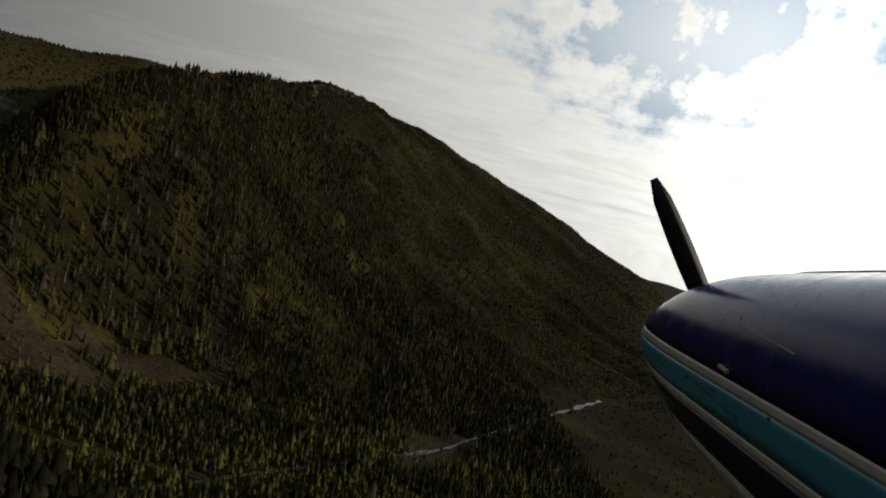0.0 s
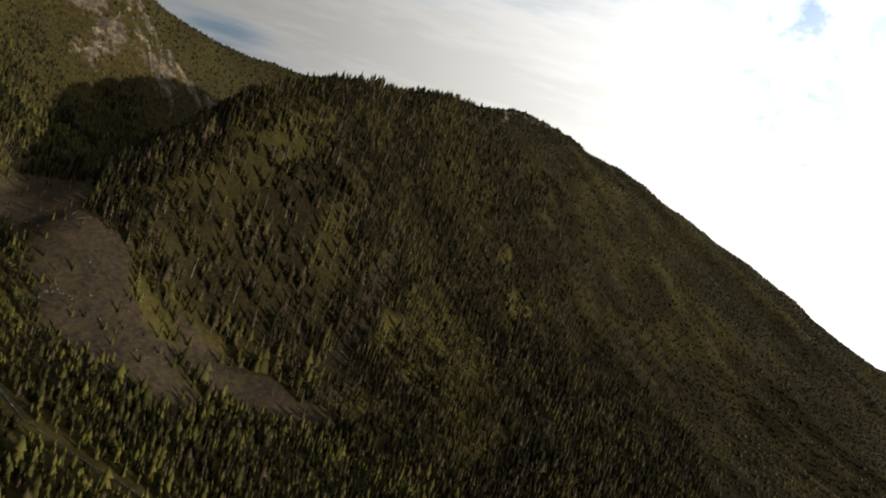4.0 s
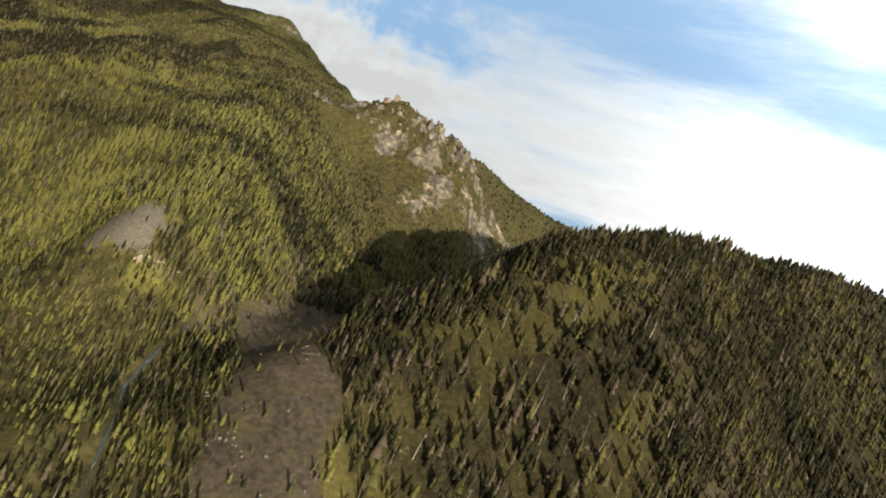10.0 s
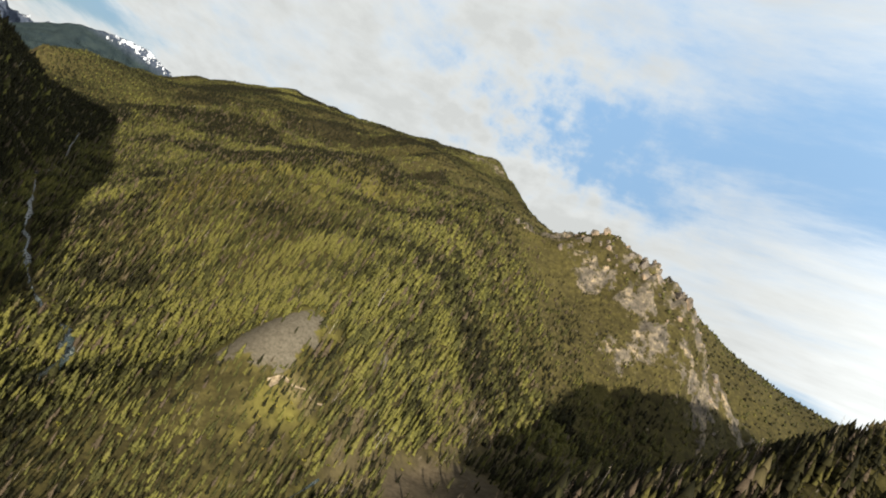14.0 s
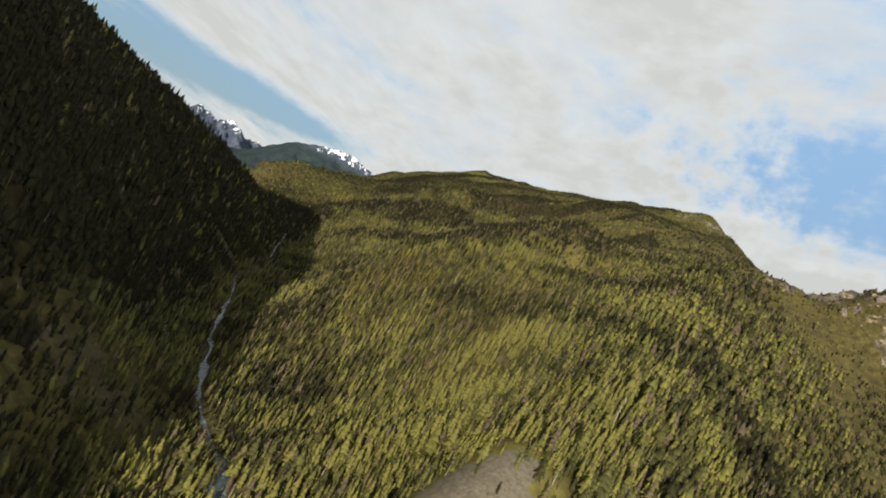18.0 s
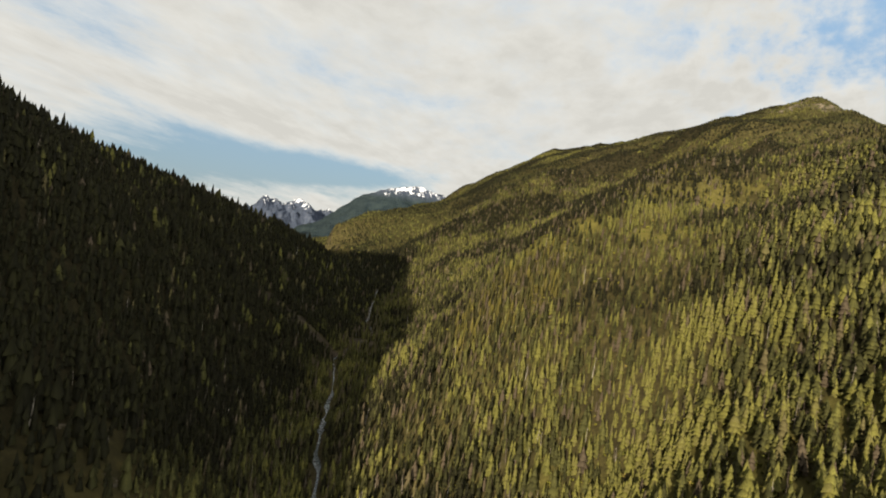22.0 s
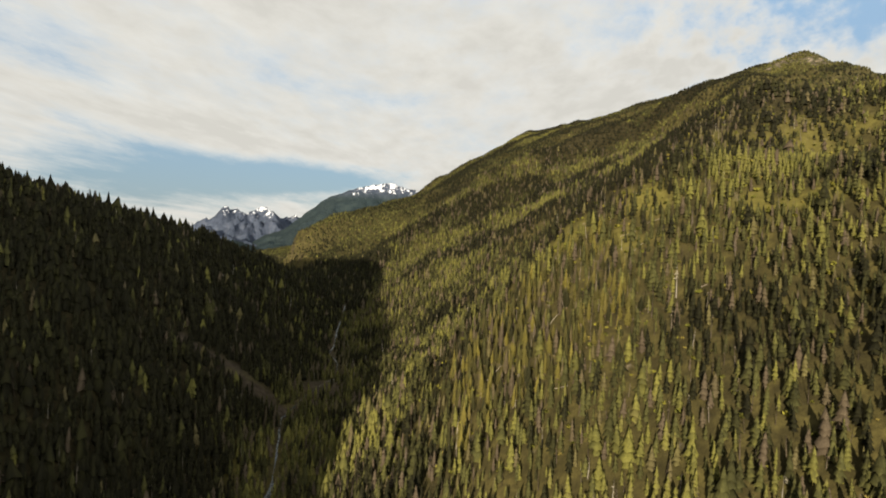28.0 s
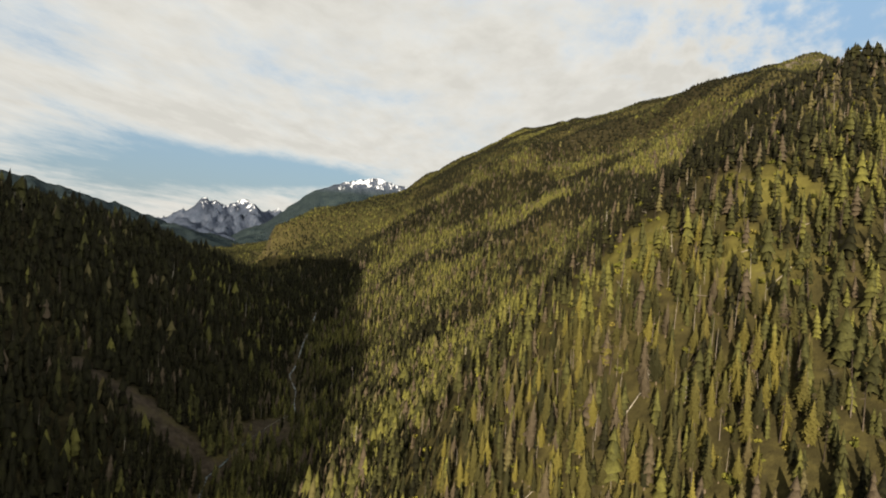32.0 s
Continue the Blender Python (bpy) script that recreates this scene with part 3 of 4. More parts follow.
        z0 = low + (0.93 - low) * (k + gen.uniform(-0.2, 0.2) * (k > 0)) / tiers
        z1 = min(1.0, z0 + 1.75 * (0.93 - low) / tiers) if k < tiers - 1 else 1.0
        r = (0.178 * (1 - t ** 1.35) * min(1.0, 0.78 + 1.1 * t) + 0.022) * slim * gen.uniform(0.85, 1.12)
        tip = len(v)
        v.append((gen.normal(0, 0.008) * (k < tiers - 1), gen.normal(0, 0.008) * (k < tiers - 1), z1))
        turn = gen.uniform(0, 6.28)
        for s in range(sides):
            a = turn + 6.2832 * (s + gen.uniform(-0.2, 0.2)) / sides
            q = r * gen.uniform(0.72, 1.22) * (1.0 if s % 2 else 0.72)
            v.append((q * math.cos(a), q * math.sin(a), z0 - (0.30 * q * gen.uniform(0.3, 1.2) if s % 2 else -0.06 / tiers)))
        for s in range(sides):
            f.append((tip, tip + 1 + s, tip + 1 + (s + 1) % sides))
    if stem:                               # bare stem below the skirts
        base = len(v)
        for s in range(3):
            a = 2.0944 * s
            v += [(0.012 * math.cos(a), 0.012 * math.sin(a), -0.06), (0.009 * math.cos(a), 0.009 * math.sin(a), 0.2)]
        for s in range(3):
            a, b = base + 2 * s, base + 2 * ((s + 1) % 3)
            f += [(a, b, b + 1), (a, b + 1, a + 1)]
    return np.array(v), np.array(f)


def snag_shape(gen, branches=7):
    """A unit-high dead tree: a thin leaning stem with broken branches."""
    v, f = [], []
    for s in range(3):
        a = 2.0944 * s
        v.append((0.018 * math.cos(a), 0.018 * math.sin(a), -0.05))
    v.append((gen.normal(0, 0.02), gen.normal(0, 0.02), 1.0))
    f += [(0, 1, 3), (1, 2, 3), (2, 0, 3)]
    for k in range(branches):
        z, a, r = gen.uniform(0.25, 0.92), gen.uniform(0, 6.28), gen.uniform(0.05, 0.11)
        n = len(v)
        c, s = math.cos(a), math.sin(a)
        v += [(0, 0, z - 0.012), (0, 0, z + 0.014), (c * r * (1.1 - z * 0.6), s * r * (1.1 - z * 0.6), z - 0.03)]
        f.append((n, n + 1, n + 2))
    return np.array(v), np.array(f)


def scatter_mesh(name, shapes, pos, tall, wide, tint, lean, gen):
    """One mesh of many plants, each turned, sized and tinted."""
    which = gen.integers(0, len(shapes), len(pos))
    turn = gen.uniform(0, 2 * np.pi, len(pos))
    VV, FF, TT, base = [], [], [], 0
    for k, (v, f) in enumerate(shapes):
        i = np.where(which == k)[0]
        if not len(i):
            continue
        c, s = np.cos(turn[i])[:, None], np.sin(turn[i])[:, None]
        w, h = (wide[i] * tall[i])[:, None], tall[i][:, None]
        x = (v[:, 0] * c - v[:, 1] * s) * w + pos[i, 0, None] + lean[i, 0, None] * v[:, 2] * h
        y = (v[:, 0] * s + v[:, 1] * c) * w + pos[i, 1, None] + lean[i, 1, None] * v[:, 2] * h
        z = v[None, :, 2] * h + pos[i, 2, None]
        VV.append(np.stack([x, y, z], -1).reshape(-1, 3))
        FF.append((f[None] + (np.arange(len(i)) * len(v))[:, None, None] + base).reshape(-1, 3))
        TT.append(np.where(tint[i, None] > 0.9, tint[i, None], np.clip(tint[i, None] + gen.normal(0, 0.10, len(v))[None], 0, 0.88)).ravel())
        base += len(i) * len(v)
    V, F, T = np.concatenate(VV), np.concatenate(FF), np.concatenate(TT)
    me = bpy.data.meshes.new(name)
    me.vertices.add(len(V))
    me.vertices.foreach_set("co", V.astype(np.float32).ravel())
    me.loops.add(F.size)
    me.loops.foreach_set("vertex_index", F.astype(np.int32).ravel())
    me.polygons.add(len(F))
    me.polygons.foreach_set("loop_start", np.arange(0, F.size, 3, dtype=np.int32))
    me.polygons.foreach_set("use_smooth", np.ones(len(F), bool))
    me.update(calc_edges=True)
    float_layer(me, "tint", T)
    return me


def jittered(x0, x1, y0, y1, step, gen):
    gx, gy = np.meshgrid(np.arange(x0, x1, step), np.arange(y0, y1, step))
    p = np.stack([gx.ravel(), gy.ravel()], 1)
    return p + gen.uniform(-0.48, 0.48, p.shape) * step


def bare_chance(x, y):
    bare = np.maximum(np.maximum(gravel_cover(x, y) * 0.94, talus_cover(x, y) * 0.96), rock_cover(x, y) * 0.72)
    bare = np.maximum(bare, np.maximum(np.minimum(soil_cover(x, y), 0.25) * 1.1, lawn_cover(x, y) * 0.75))
    bare = np.maximum(bare, 1.2 * (np.minimum(line_distance(x, y, RIVER), line_distance(x, y, CREEK)) < 4))
    return np.maximum(bare, meadow_cover(x, y) * 0.8)


def spur_line(x, y):
    """Small along the crests of the side spurs of the upper valley."""
    return np.abs(fbm((y - 0.55 * x) * 1.0, x * 0.22 + y * 0.1, 210, 3, 15, 0.5))


def near_forest_zone(p):
    return line_distance(p[:, 0], p[:, 1], [(250, -1000), (450, -500), (150, -250), (0, 150), (50, 700), (100, 1200)])


def own_trees(x, y):
    return (x > 4) & (x < 92) & (y > 128) & (y < 206)


def build_forest():
    close = [conifer_shape(n - 1, 8, rng, slim=q, low=w, stem=True) for n, q, w in ((7, 0.85, 0.08), (6, 1.0, 0.06), (7, 1.1, 0.05), (6, 0.9, 0.12), (6, 1.2, 0.05), (7, 1.05, 0.08), (6, 0.75, 0.2), (7, 0.95, 0.1))]
    near = [conifer_shape(3, 7, rng, slim=q, low=w, stem=w > 0.1) for q, w in ((0.85, 0.08), (1.0, 0.06), (1.15, 0.06), (0.75, 0.16), (0.95, 0.08), (1.05, 0.07), (0.9, 0.12), (1.2, 0.06))]
    middle = [conifer_shape(2, 6, rng, slim=q) for q in (1.15, 1.3, 1.45, 1.0)]
    p = jittered(-620, 950, -1150, 1500, 3.8, rng)
    away = near_forest_zone(p)
    p, away = p[away < 600], away[away < 600]
    keep = rng.uniform(0, 1, len(p)) > np.maximum(bare_chance(p[:, 0], p[:, 1]), np.where(away < 210, 0.05, np.where(away < 420, 0.48 - 0.3 * flank(p[:, 0], p[:, 1]), 0.64)))
    p, away = p[keep], away[keep]
    x, y = p[:, 0], p[:, 1]
    z = surface(x, y)
    stand = fbm(x, y, 70, 3, 71)
    wide = rng.uniform(0.8, 1.3, len(p))
    south = np.clip((-310 - y) / 90, 0, 1)
    spur_snags = np.clip(1.4 - line_distance(x, y, [(265, 375), (205, 330), (165, 285)]) / 28 + fbm(x, y, 30, 3, 83), 0, 1)
    knoll = spot(x, y, 300, -550, 160, 140, -10, 67, 0.3, 60)           # open stand of tall trees on the near side of the south hill
    dead = rng.uniform(0, 1, len(p)) < np.clip(0.12 * knoll + 0.10 + 0.13 * stand + 0.10 * south * (x > 170) + 0.35 * lee_stand(x, y) + 0.30 * spur_snags - 0.1 * np.clip((-130 - x) / 60, 0, 1), 0.02, 0.6)
    tall = np.clip(9.6 * np.exp(rng.normal(0, 0.28, len(p))) * (1 + 0.2 * stand), 2.8, 22)
    tint = np.clip(0.37 + 0.46 * fbm(x, y, 55, 4, 73, 0.6) + rng.normal(0, 0.25, len(p)), 0, 0.88)
    # south hill trees: browned, and painted darker for its shade
    hill_stand = south * np.clip((x - 150) / 60, 0, 1)
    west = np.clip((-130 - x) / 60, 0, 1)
    # west trees painted darker for shade, a few lighter as if sunlit
    tint = np.clip(tint - 0.12 * hill_stand - np.where(rng.uniform(0, 1, len(p)) < 0.13, 0.2, 0.85) * west, 0, 1)
    tall *= 1 + 0.35 * west
    tall *= 1 + 0.35 * knoll
    tint = np.clip(tint + 0.2 * knoll, 0, 0.88)
    brow = np.clip(1.6 - line_distance(x, y, [(275, -386), (330, -396), (390, -409)]) / 30, 0, 1)
    tall *= 1 + 0.55 * brow
    lit = np.clip((x + 80) / 60, 0, 1) * np.clip((y + 260) / 120, 0, 1)
    tall *= 1 - 0.08 * lit
    wide *= 1 + 0.3 * lit + 0.15 * knoll
    tall *= 1 - 0.3 * flank(x, y)
    tall *= 1 - 0.2 * np.clip((x + 60) / 60, 0, 1) * np.clip((y - 20) / 80, 0, 1) * np.clip((520 - y) / 120, 0, 1)
    floor = spot(x, y, 20, -400, 130, 170, 0, 76, 0.3, 60)          # young dense growth on the valley floor
    tall *= (1 - 0.28 * floor) * (1 - 0.25 * gravel_cover(x, y))
    wide *= 1 + 0.1 * floor
    # riverside trees painted darker to stand in for shade
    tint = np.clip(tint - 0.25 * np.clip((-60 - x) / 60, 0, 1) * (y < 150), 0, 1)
    tint = np.clip(tint + 0.22 * spot(x, y, 120, -110, 100, 130, 0, 78), 0, 1)
    upper = np.clip((y - 380) / 250, 0, 1) * (x > -100)
    tint = np.clip(tint + upper * (np.clip(spur_line(x, y), 0, 0.5) - 0.25) * 0.7 - 0.75 * dark_stand(x, y), 0, 0.88)
    crags = spot(x, y, 680, 120, 290, 190, -38, 55, 0.4, 80)          # stunted grey-brown growth among the cliffs
    tint = np.clip(tint - 0.15 * crags, 0, 1)
    tall *= 1 - 0.45 * crags
    tall *= 1 - 0.25 * np.clip((x - 420) / 120, 0, 1) * np.clip((y + 250) / 120, 0, 1)
    browning = rng.uniform(0, 1, len(p)) < np.clip(0.08 + 0.30 * crags + 0.07 * np.clip((y + 50) / 200, 0, 1) + 0.08 * hill_stand - 0.12 * west, 0, 0.2)
    tint = np.where(browning, rng.uniform(0.9, 1.0, len(p)), tint)
    lean = rng.normal(0, 0.03, (len(p), 2))
    own = own_trees(x, y) & (rng.uniform(0, 1, len(p)) < 0.5)               # this stretch gets trees of its own
    pos = np.stack([x, y, z], 1)
    dead, live = dead & ~own, ~dead & ~own
    by_path = np.clip(2 - line_distance(x, y, [(70, 60), (110, 250)]) / 80, 0, 1)
    wide *= 1 - 0.22 * by_path
    beside = line_distance(x, y, [(70, -180), (60, 60), (110, 250)]) < 135
    beside |= line_distance(x, y, [(-225, 300), (-225, 560)]) < 75
    beside |= (line_distance(x, y, [(40, -300), (20, -540)]) < 105)
    sparse = hill_stand > rng.uniform(0.15, 1.0, len(p))
    flats = spot(x, y, -140, -110, 85, 110, 0, 68, 0.4, 40)
    thin = np.maximum(0.70 * knoll * (1 - brow), np.maximum(0.12 * flank(x, y), 0.3 * flats))
    live &= rng.uniform(0, 1, len(p)) > thin
    dead &= rng.uniform(0, 1, len(p)) > thin * 0.8
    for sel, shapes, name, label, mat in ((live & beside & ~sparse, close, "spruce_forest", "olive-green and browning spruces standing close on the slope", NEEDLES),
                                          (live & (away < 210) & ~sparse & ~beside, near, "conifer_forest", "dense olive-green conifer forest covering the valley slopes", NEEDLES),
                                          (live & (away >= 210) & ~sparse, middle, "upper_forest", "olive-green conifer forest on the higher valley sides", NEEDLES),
                                          (live & sparse & (away < 160), near, "dry_forest", "brownish conifers darkened for shade, thinly covering the hill", DIM_NEEDLES),
                                          (live & sparse & (away >= 160), middle, "hill_forest", "brownish conifers darkened for shade on the steep far side of the hill", DIM_NEEDLES)):
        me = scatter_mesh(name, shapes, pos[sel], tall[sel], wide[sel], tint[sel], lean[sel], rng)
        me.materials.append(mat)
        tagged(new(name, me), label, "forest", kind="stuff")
    snags = [snag_shape(rng) for _ in range(5)]
    me = scatter_mesh("dead_trees", snags, pos[dead], tall[dead] * 1.0, np.full(dead.sum(), 1.3), rng.uniform(0, 1, dead.sum()) ** 1.6, lean[dead] * 2, rng)
    me.materials.append(DEADWOOD)
    tagged(new("dead_trees", me), "bare grey standing dead trees among the green conifers", "dead trees", kind="stuff")
    far_shapes = [conifer_shape(1, 5, rng, slim=1.9) for _ in range(4)]
    facing = jittered(-900, 1700, 900, 3150, 9.5, rng)            # the slopes that close the upper valley
    rest = jittered(-1900, 2300, -2300, 3200, 20.0, rng)
    rest = rest[~((rest[:, 0] > -900) & (rest[:, 0] < 1700) & (rest[:, 1] > 900) & (rest[:, 1] < 3150))]
    hill = (rest[:, 0] > 550) & (rest[:, 0] < 1750) & (rest[:, 1] > -1900) & (rest[:, 1] < -380)
    q = np.concatenate([facing, rest[~hill], jittered(550, 1750, -1900, -380, 10.0, rng)])
    inner = (near_forest_zone(q) < 592) & (q[:, 0] > -612) & (q[:, 0] < 942) & (q[:, 1] > -1142) & (q[:, 1] < 1492)
    q = q[~inner]
    q = q[rng.uniform(0, 1, len(q)) > bare_chance(q[:, 0], q[:, 1])]
    z = surface(q[:, 0], q[:, 1]) - 0.4
    tint = 0.23 + 0.28 * fbm(q[:, 0], q[:, 1], 160, 4, 75) + rng.normal(0, 0.21, len(q))
    upper = np.clip((q[:, 1] - 500) / 300, 0, 1) * (q[:, 0] > -200)
    tint = np.clip(tint + upper * (np.clip(spur_line(q[:, 0], q[:, 1]), 0, 0.6) - 0.28) * 1.0 - 0.8 * dark_stand(q[:, 0], q[:, 1]), 0, 0.88)
    me = scatter_mesh("far_woods", far_shapes, np.column_stack([q, z]), rng.uniform(5.5, 9.5, len(q)) * np.where(q[:, 1] < 0, 0.68, 1.0) * (1 + 0.1 * dark_stand(q[:, 0], q[:, 1])), rng.uniform(1.5, 2.3, len(q)), tint, np.zeros((len(q), 2)), rng)
    me.materials.append(NEEDLES)
    tagged(new("far_woods", me), "distant conifer woods on the far mountainsides", "forest", kind="stuff")


build_forest()


# ---- far snowy mountains ----
def mountain_material():
    m, nt, b = material("snow and rock", 0.95, 0.0)
    n = tex_noise(nt, 0.028, 10, 0.72)
    # distance haze and shaded flanks are painted into these bluish colours
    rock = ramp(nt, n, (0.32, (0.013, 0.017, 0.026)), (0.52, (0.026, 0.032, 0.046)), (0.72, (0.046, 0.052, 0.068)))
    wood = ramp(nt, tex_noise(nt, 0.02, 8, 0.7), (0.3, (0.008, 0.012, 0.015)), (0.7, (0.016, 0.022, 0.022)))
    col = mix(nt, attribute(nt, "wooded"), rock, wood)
    snow_n = nt.nodes.new("ShaderNodeMath")
    snow_n.operation = "ADD"
    nt.links.new(attribute(nt, "snow"), snow_n.inputs[0])
    gullies = nt.nodes.new("ShaderNodeMapping")
    gullies.inputs["Scale"].default_value = (1.0, 1.0, 0.22)
    nt.links.new(nt.nodes.new("ShaderNodeTexCoord").outputs["Object"], gullies.inputs[0])
    nt.links.new(tex_noise(nt, 0.03, 9, 0.75, gullies.outputs[0]), snow_n.inputs[1])
    col = mix(nt, span(nt, snow_n.outputs[0], 1.0, 1.07), col, (0.46, 0.47, 0.50))
    nt.links.new(col, b.inputs["Base Color"])
    bump(nt, b, n, 0.8, 14.0)
    return m


MOUNTAIN = mountain_material()


def far_mountain(crest, depth, foot, label, snow_line, tree_line, seed, craggy):
    """A range along a crest line, falling to foot on both sides."""
    pts = np.array(along(crest, 14.0))
    n = len(pts)
    k = 46
    d = np.gradient(pts[:, :2], axis=0)
    side = np.stack([d[:, 1], -d[:, 0]], 1) / np.hypot(d[:, 0], d[:, 1])[:, None]
    u = np.linspace(-1, 1, 2 * k + 1)
    X = pts[:, None, 0] + side[:, None, 0] * u[None] * depth
    Y = pts[:, None, 1] + side[:, None, 1] * u[None] * depth
    crest_z = pts[:, 2] + fbm(pts[:, 0], pts[:, 1], 130, 5, seed, 0.62) * craggy
    fall = np.abs(u) ** 0.85
    Z = crest_z[:, None] * (1 - fall) + foot * fall
    amp = np.minimum(fall * 3, 1) * (1 - fall ** 3)
    Z += (amp[None] * (0.5 - np.abs(fbm(X.ravel(), Y.ravel(), 210, 6, seed + 4, 0.6)).reshape(X.shape)) * craggy * 3.2)
    me = grid_mesh("mountain", X, Y, Z)
    hz = Z.ravel()
    float_layer(me, "snow", np.clip((hz - snow_line) / 200, -1.0, 0.6) * 0.42 + 0.38)
    float_layer(me, "wooded", np.clip((tree_line - hz) / 60 + 0.5, 0, 1))
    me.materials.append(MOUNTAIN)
    return tagged(new("mountain", me), label, "mountain", kind="structure")


def bearing(az, el, dist):
    return (math.sin(radians(az)) * dist, math.cos(radians(az)) * dist - 150, math.tan(radians(el)) * dist)


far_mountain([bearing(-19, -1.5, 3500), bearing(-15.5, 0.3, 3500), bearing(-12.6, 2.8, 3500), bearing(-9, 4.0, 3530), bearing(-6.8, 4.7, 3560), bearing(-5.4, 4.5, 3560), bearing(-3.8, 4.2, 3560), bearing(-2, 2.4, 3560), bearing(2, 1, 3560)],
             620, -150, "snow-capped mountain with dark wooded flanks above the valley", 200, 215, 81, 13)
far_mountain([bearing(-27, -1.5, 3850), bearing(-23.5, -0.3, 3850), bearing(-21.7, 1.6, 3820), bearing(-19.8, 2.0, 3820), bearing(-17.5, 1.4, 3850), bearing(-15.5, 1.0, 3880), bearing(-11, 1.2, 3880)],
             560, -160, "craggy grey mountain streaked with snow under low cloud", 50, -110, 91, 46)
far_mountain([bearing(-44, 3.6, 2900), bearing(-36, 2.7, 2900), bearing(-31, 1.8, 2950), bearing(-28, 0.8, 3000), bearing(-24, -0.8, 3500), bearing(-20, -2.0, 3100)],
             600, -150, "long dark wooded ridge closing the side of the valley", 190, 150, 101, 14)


# ---- water ----
def water_material():
    m, nt, b = material("mountain stream", 0.12, 0.5)
    foam = tex_noise(nt, 0.15, 10, 0.85)
    nt.links.new(mix(nt, span(nt, foam, 0.55, 0.68), (0.010, 0.015, 0.014), (0.30, 0.32, 0.31)), b.inputs["Base Color"])
    nt.links.new(span(nt, foam, 0.45, 0.6, 0.08, 0.7), b.inputs["Roughness"])
    bump(nt, b, foam, 0.7, 0.5)
    return m


WATER = water_material()


def bank_material():
    m, nt, b = material("bare pale earth", 0.95, 0.05)
    n = tex_noise(nt, 0.5, 8, 0.75)
    nt.links.new(ramp(nt, n, (0.35, (0.045, 0.034, 0.02)), (0.5, (0.11, 0.085, 0.055)), (0.65, (0.19, 0.155, 0.11))), b.inputs["Base Color"])
    bump(nt, b, n, 0.8, 0.5)
    return m


def stream(name, line, width, label, seed, mat=WATER, category="river"):
    """A winding ribbon of water laid a little above its bed."""
    pts = np.array(along(line, 6.0))
    d = np.gradient(pts[:, :2], axis=0)
    side = np.stack([d[:, 1], -d[:, 0]], 1) / (np.hypot(d[:, 0], d[:, 1])[:, None] + 1e-6)
    w = width * np.clip(1 + 1.1 * fbm(pts[:, 0], pts[:, 1], 25, 3, seed), 0.35, 2)
    w *= np.interp(pts[:, 1], [-1000, -860, 180, 300], [2.0, 1.2, 1.6, 0.3])
    mid = pts[:, :2] + side * (fbm(pts[:, 0], pts[:, 1], 40, 2, seed + 3) * width * 0.5)[:, None]
    u = np.linspace(-0.5, 0.5, 6)
    X = mid[:, None, 0] + side[:, None, 0] * u * w[:, None]
    Y = mid[:, None, 1] + side[:, None, 1] * u * w[:, None]
    z = height(mid[:, 0], mid[:, 1])
    Z = np.maximum(height(X.ravel(), Y.ravel()).reshape(X.shape), z[:, None]) + 0.45
    me = grid_mesh(name, X, Y, Z)
    me.materials.append(mat)
    return tagged(new(name, me), label, category, kind="structure")


stream("water", RIVER[3:20], 3.4, "narrow mountain river with white rapids between wooded banks", 5)
stream("water", CREEK[5:], 0.95, "small white-water creek winding through the trees", 8)


stream("dirt_bank", [(97, -300, 0), (104, -296, 0), (113, -297, 0), (122, -294, 0), (131, -295, 0), (139, -292, 0)], 2.6, "thin bank of bare pale earth above a grass strip", 12, bank_material(), "bank")


# ---- parts ----
def part(name, bm, mat, parent, label=""):
    me = bpy.data.meshes.new(name)
    bm.to_mesh(me)
    bm.free()
    me.materials.append(mat)
    ob = new(name, me)
    ob.parent = parent
    if label:
        ob["label"] = label
    return ob


def thing(name, m, label, category, group=""):
    ob = new(name)
    ob.matrix_basis = m
    ob.empty_display_size = 0.2
    return tagged(ob, label, category, group)


def stem(bm, a, b, ra, rb, sides=6):
    """A tapered round stem from a to b."""
    a, b = Vector(a), Vector(b)
    q = (b - a).to_track_quat("Z", "Y").to_matrix()
    ring = [[bm.verts.new(c + q @ Vector((r * math.cos(6.2832 * k / sides), r * math.sin(6.2832 * k / sides), 0))) for k in range(sides)] for c, r in ((a, ra), (b, rb))]
    for k in range(sides):
        bm.faces.new((ring[0][k], ring[0][(k + 1) % sides], ring[1][(k + 1) % sides], ring[1][k]))
    bm.faces.new(ring[1])
    bm.faces.new(ring[0][::-1])


def bark_material():
    m, nt, b = material("bark", 0.9, 0.05)
    n = tex_noise(nt, 3.0, 6, 0.7)
    nt.links.new(ramp(nt, n, (0.3, (0.035, 0.026, 0.018)), (0.7, (0.11, 0.085, 0.06))), b.inputs["Base Color"])
    bump(nt, b, n, 0.5, 0.05)
    return m


def tree_needles(name, dark, mid, light, brown):
    """Needles that vary from tree to tree and from spray to spray."""
    m, nt, b = material(name, 0.75, 0.06)
    info = nt.nodes.new("ShaderNodeObjectInfo").outputs["Random"]
    col = ramp(nt, info, (0.0, dark), (0.45, mid), (0.82, light), (0.93, brown))
    col = mix(nt, 0.6, col, ramp(nt, tex_noise(nt, 2.2, 4, 0.75), (0.32, (0.42, 0.42, 0.42)), (0.68, (1.5, 1.5, 1.45))), "MULTIPLY")
    nt.links.new(col, b.inputs["Base Color"])
    return m


BARK = bark_material()
TREE_NEEDLES = tree_needles("spruce sprays", (0.009, 0.009, 0.004), (0.030, 0.0265, 0.008), (0.066, 0.0555, 0.0125), (0.036, 0.028, 0.018))
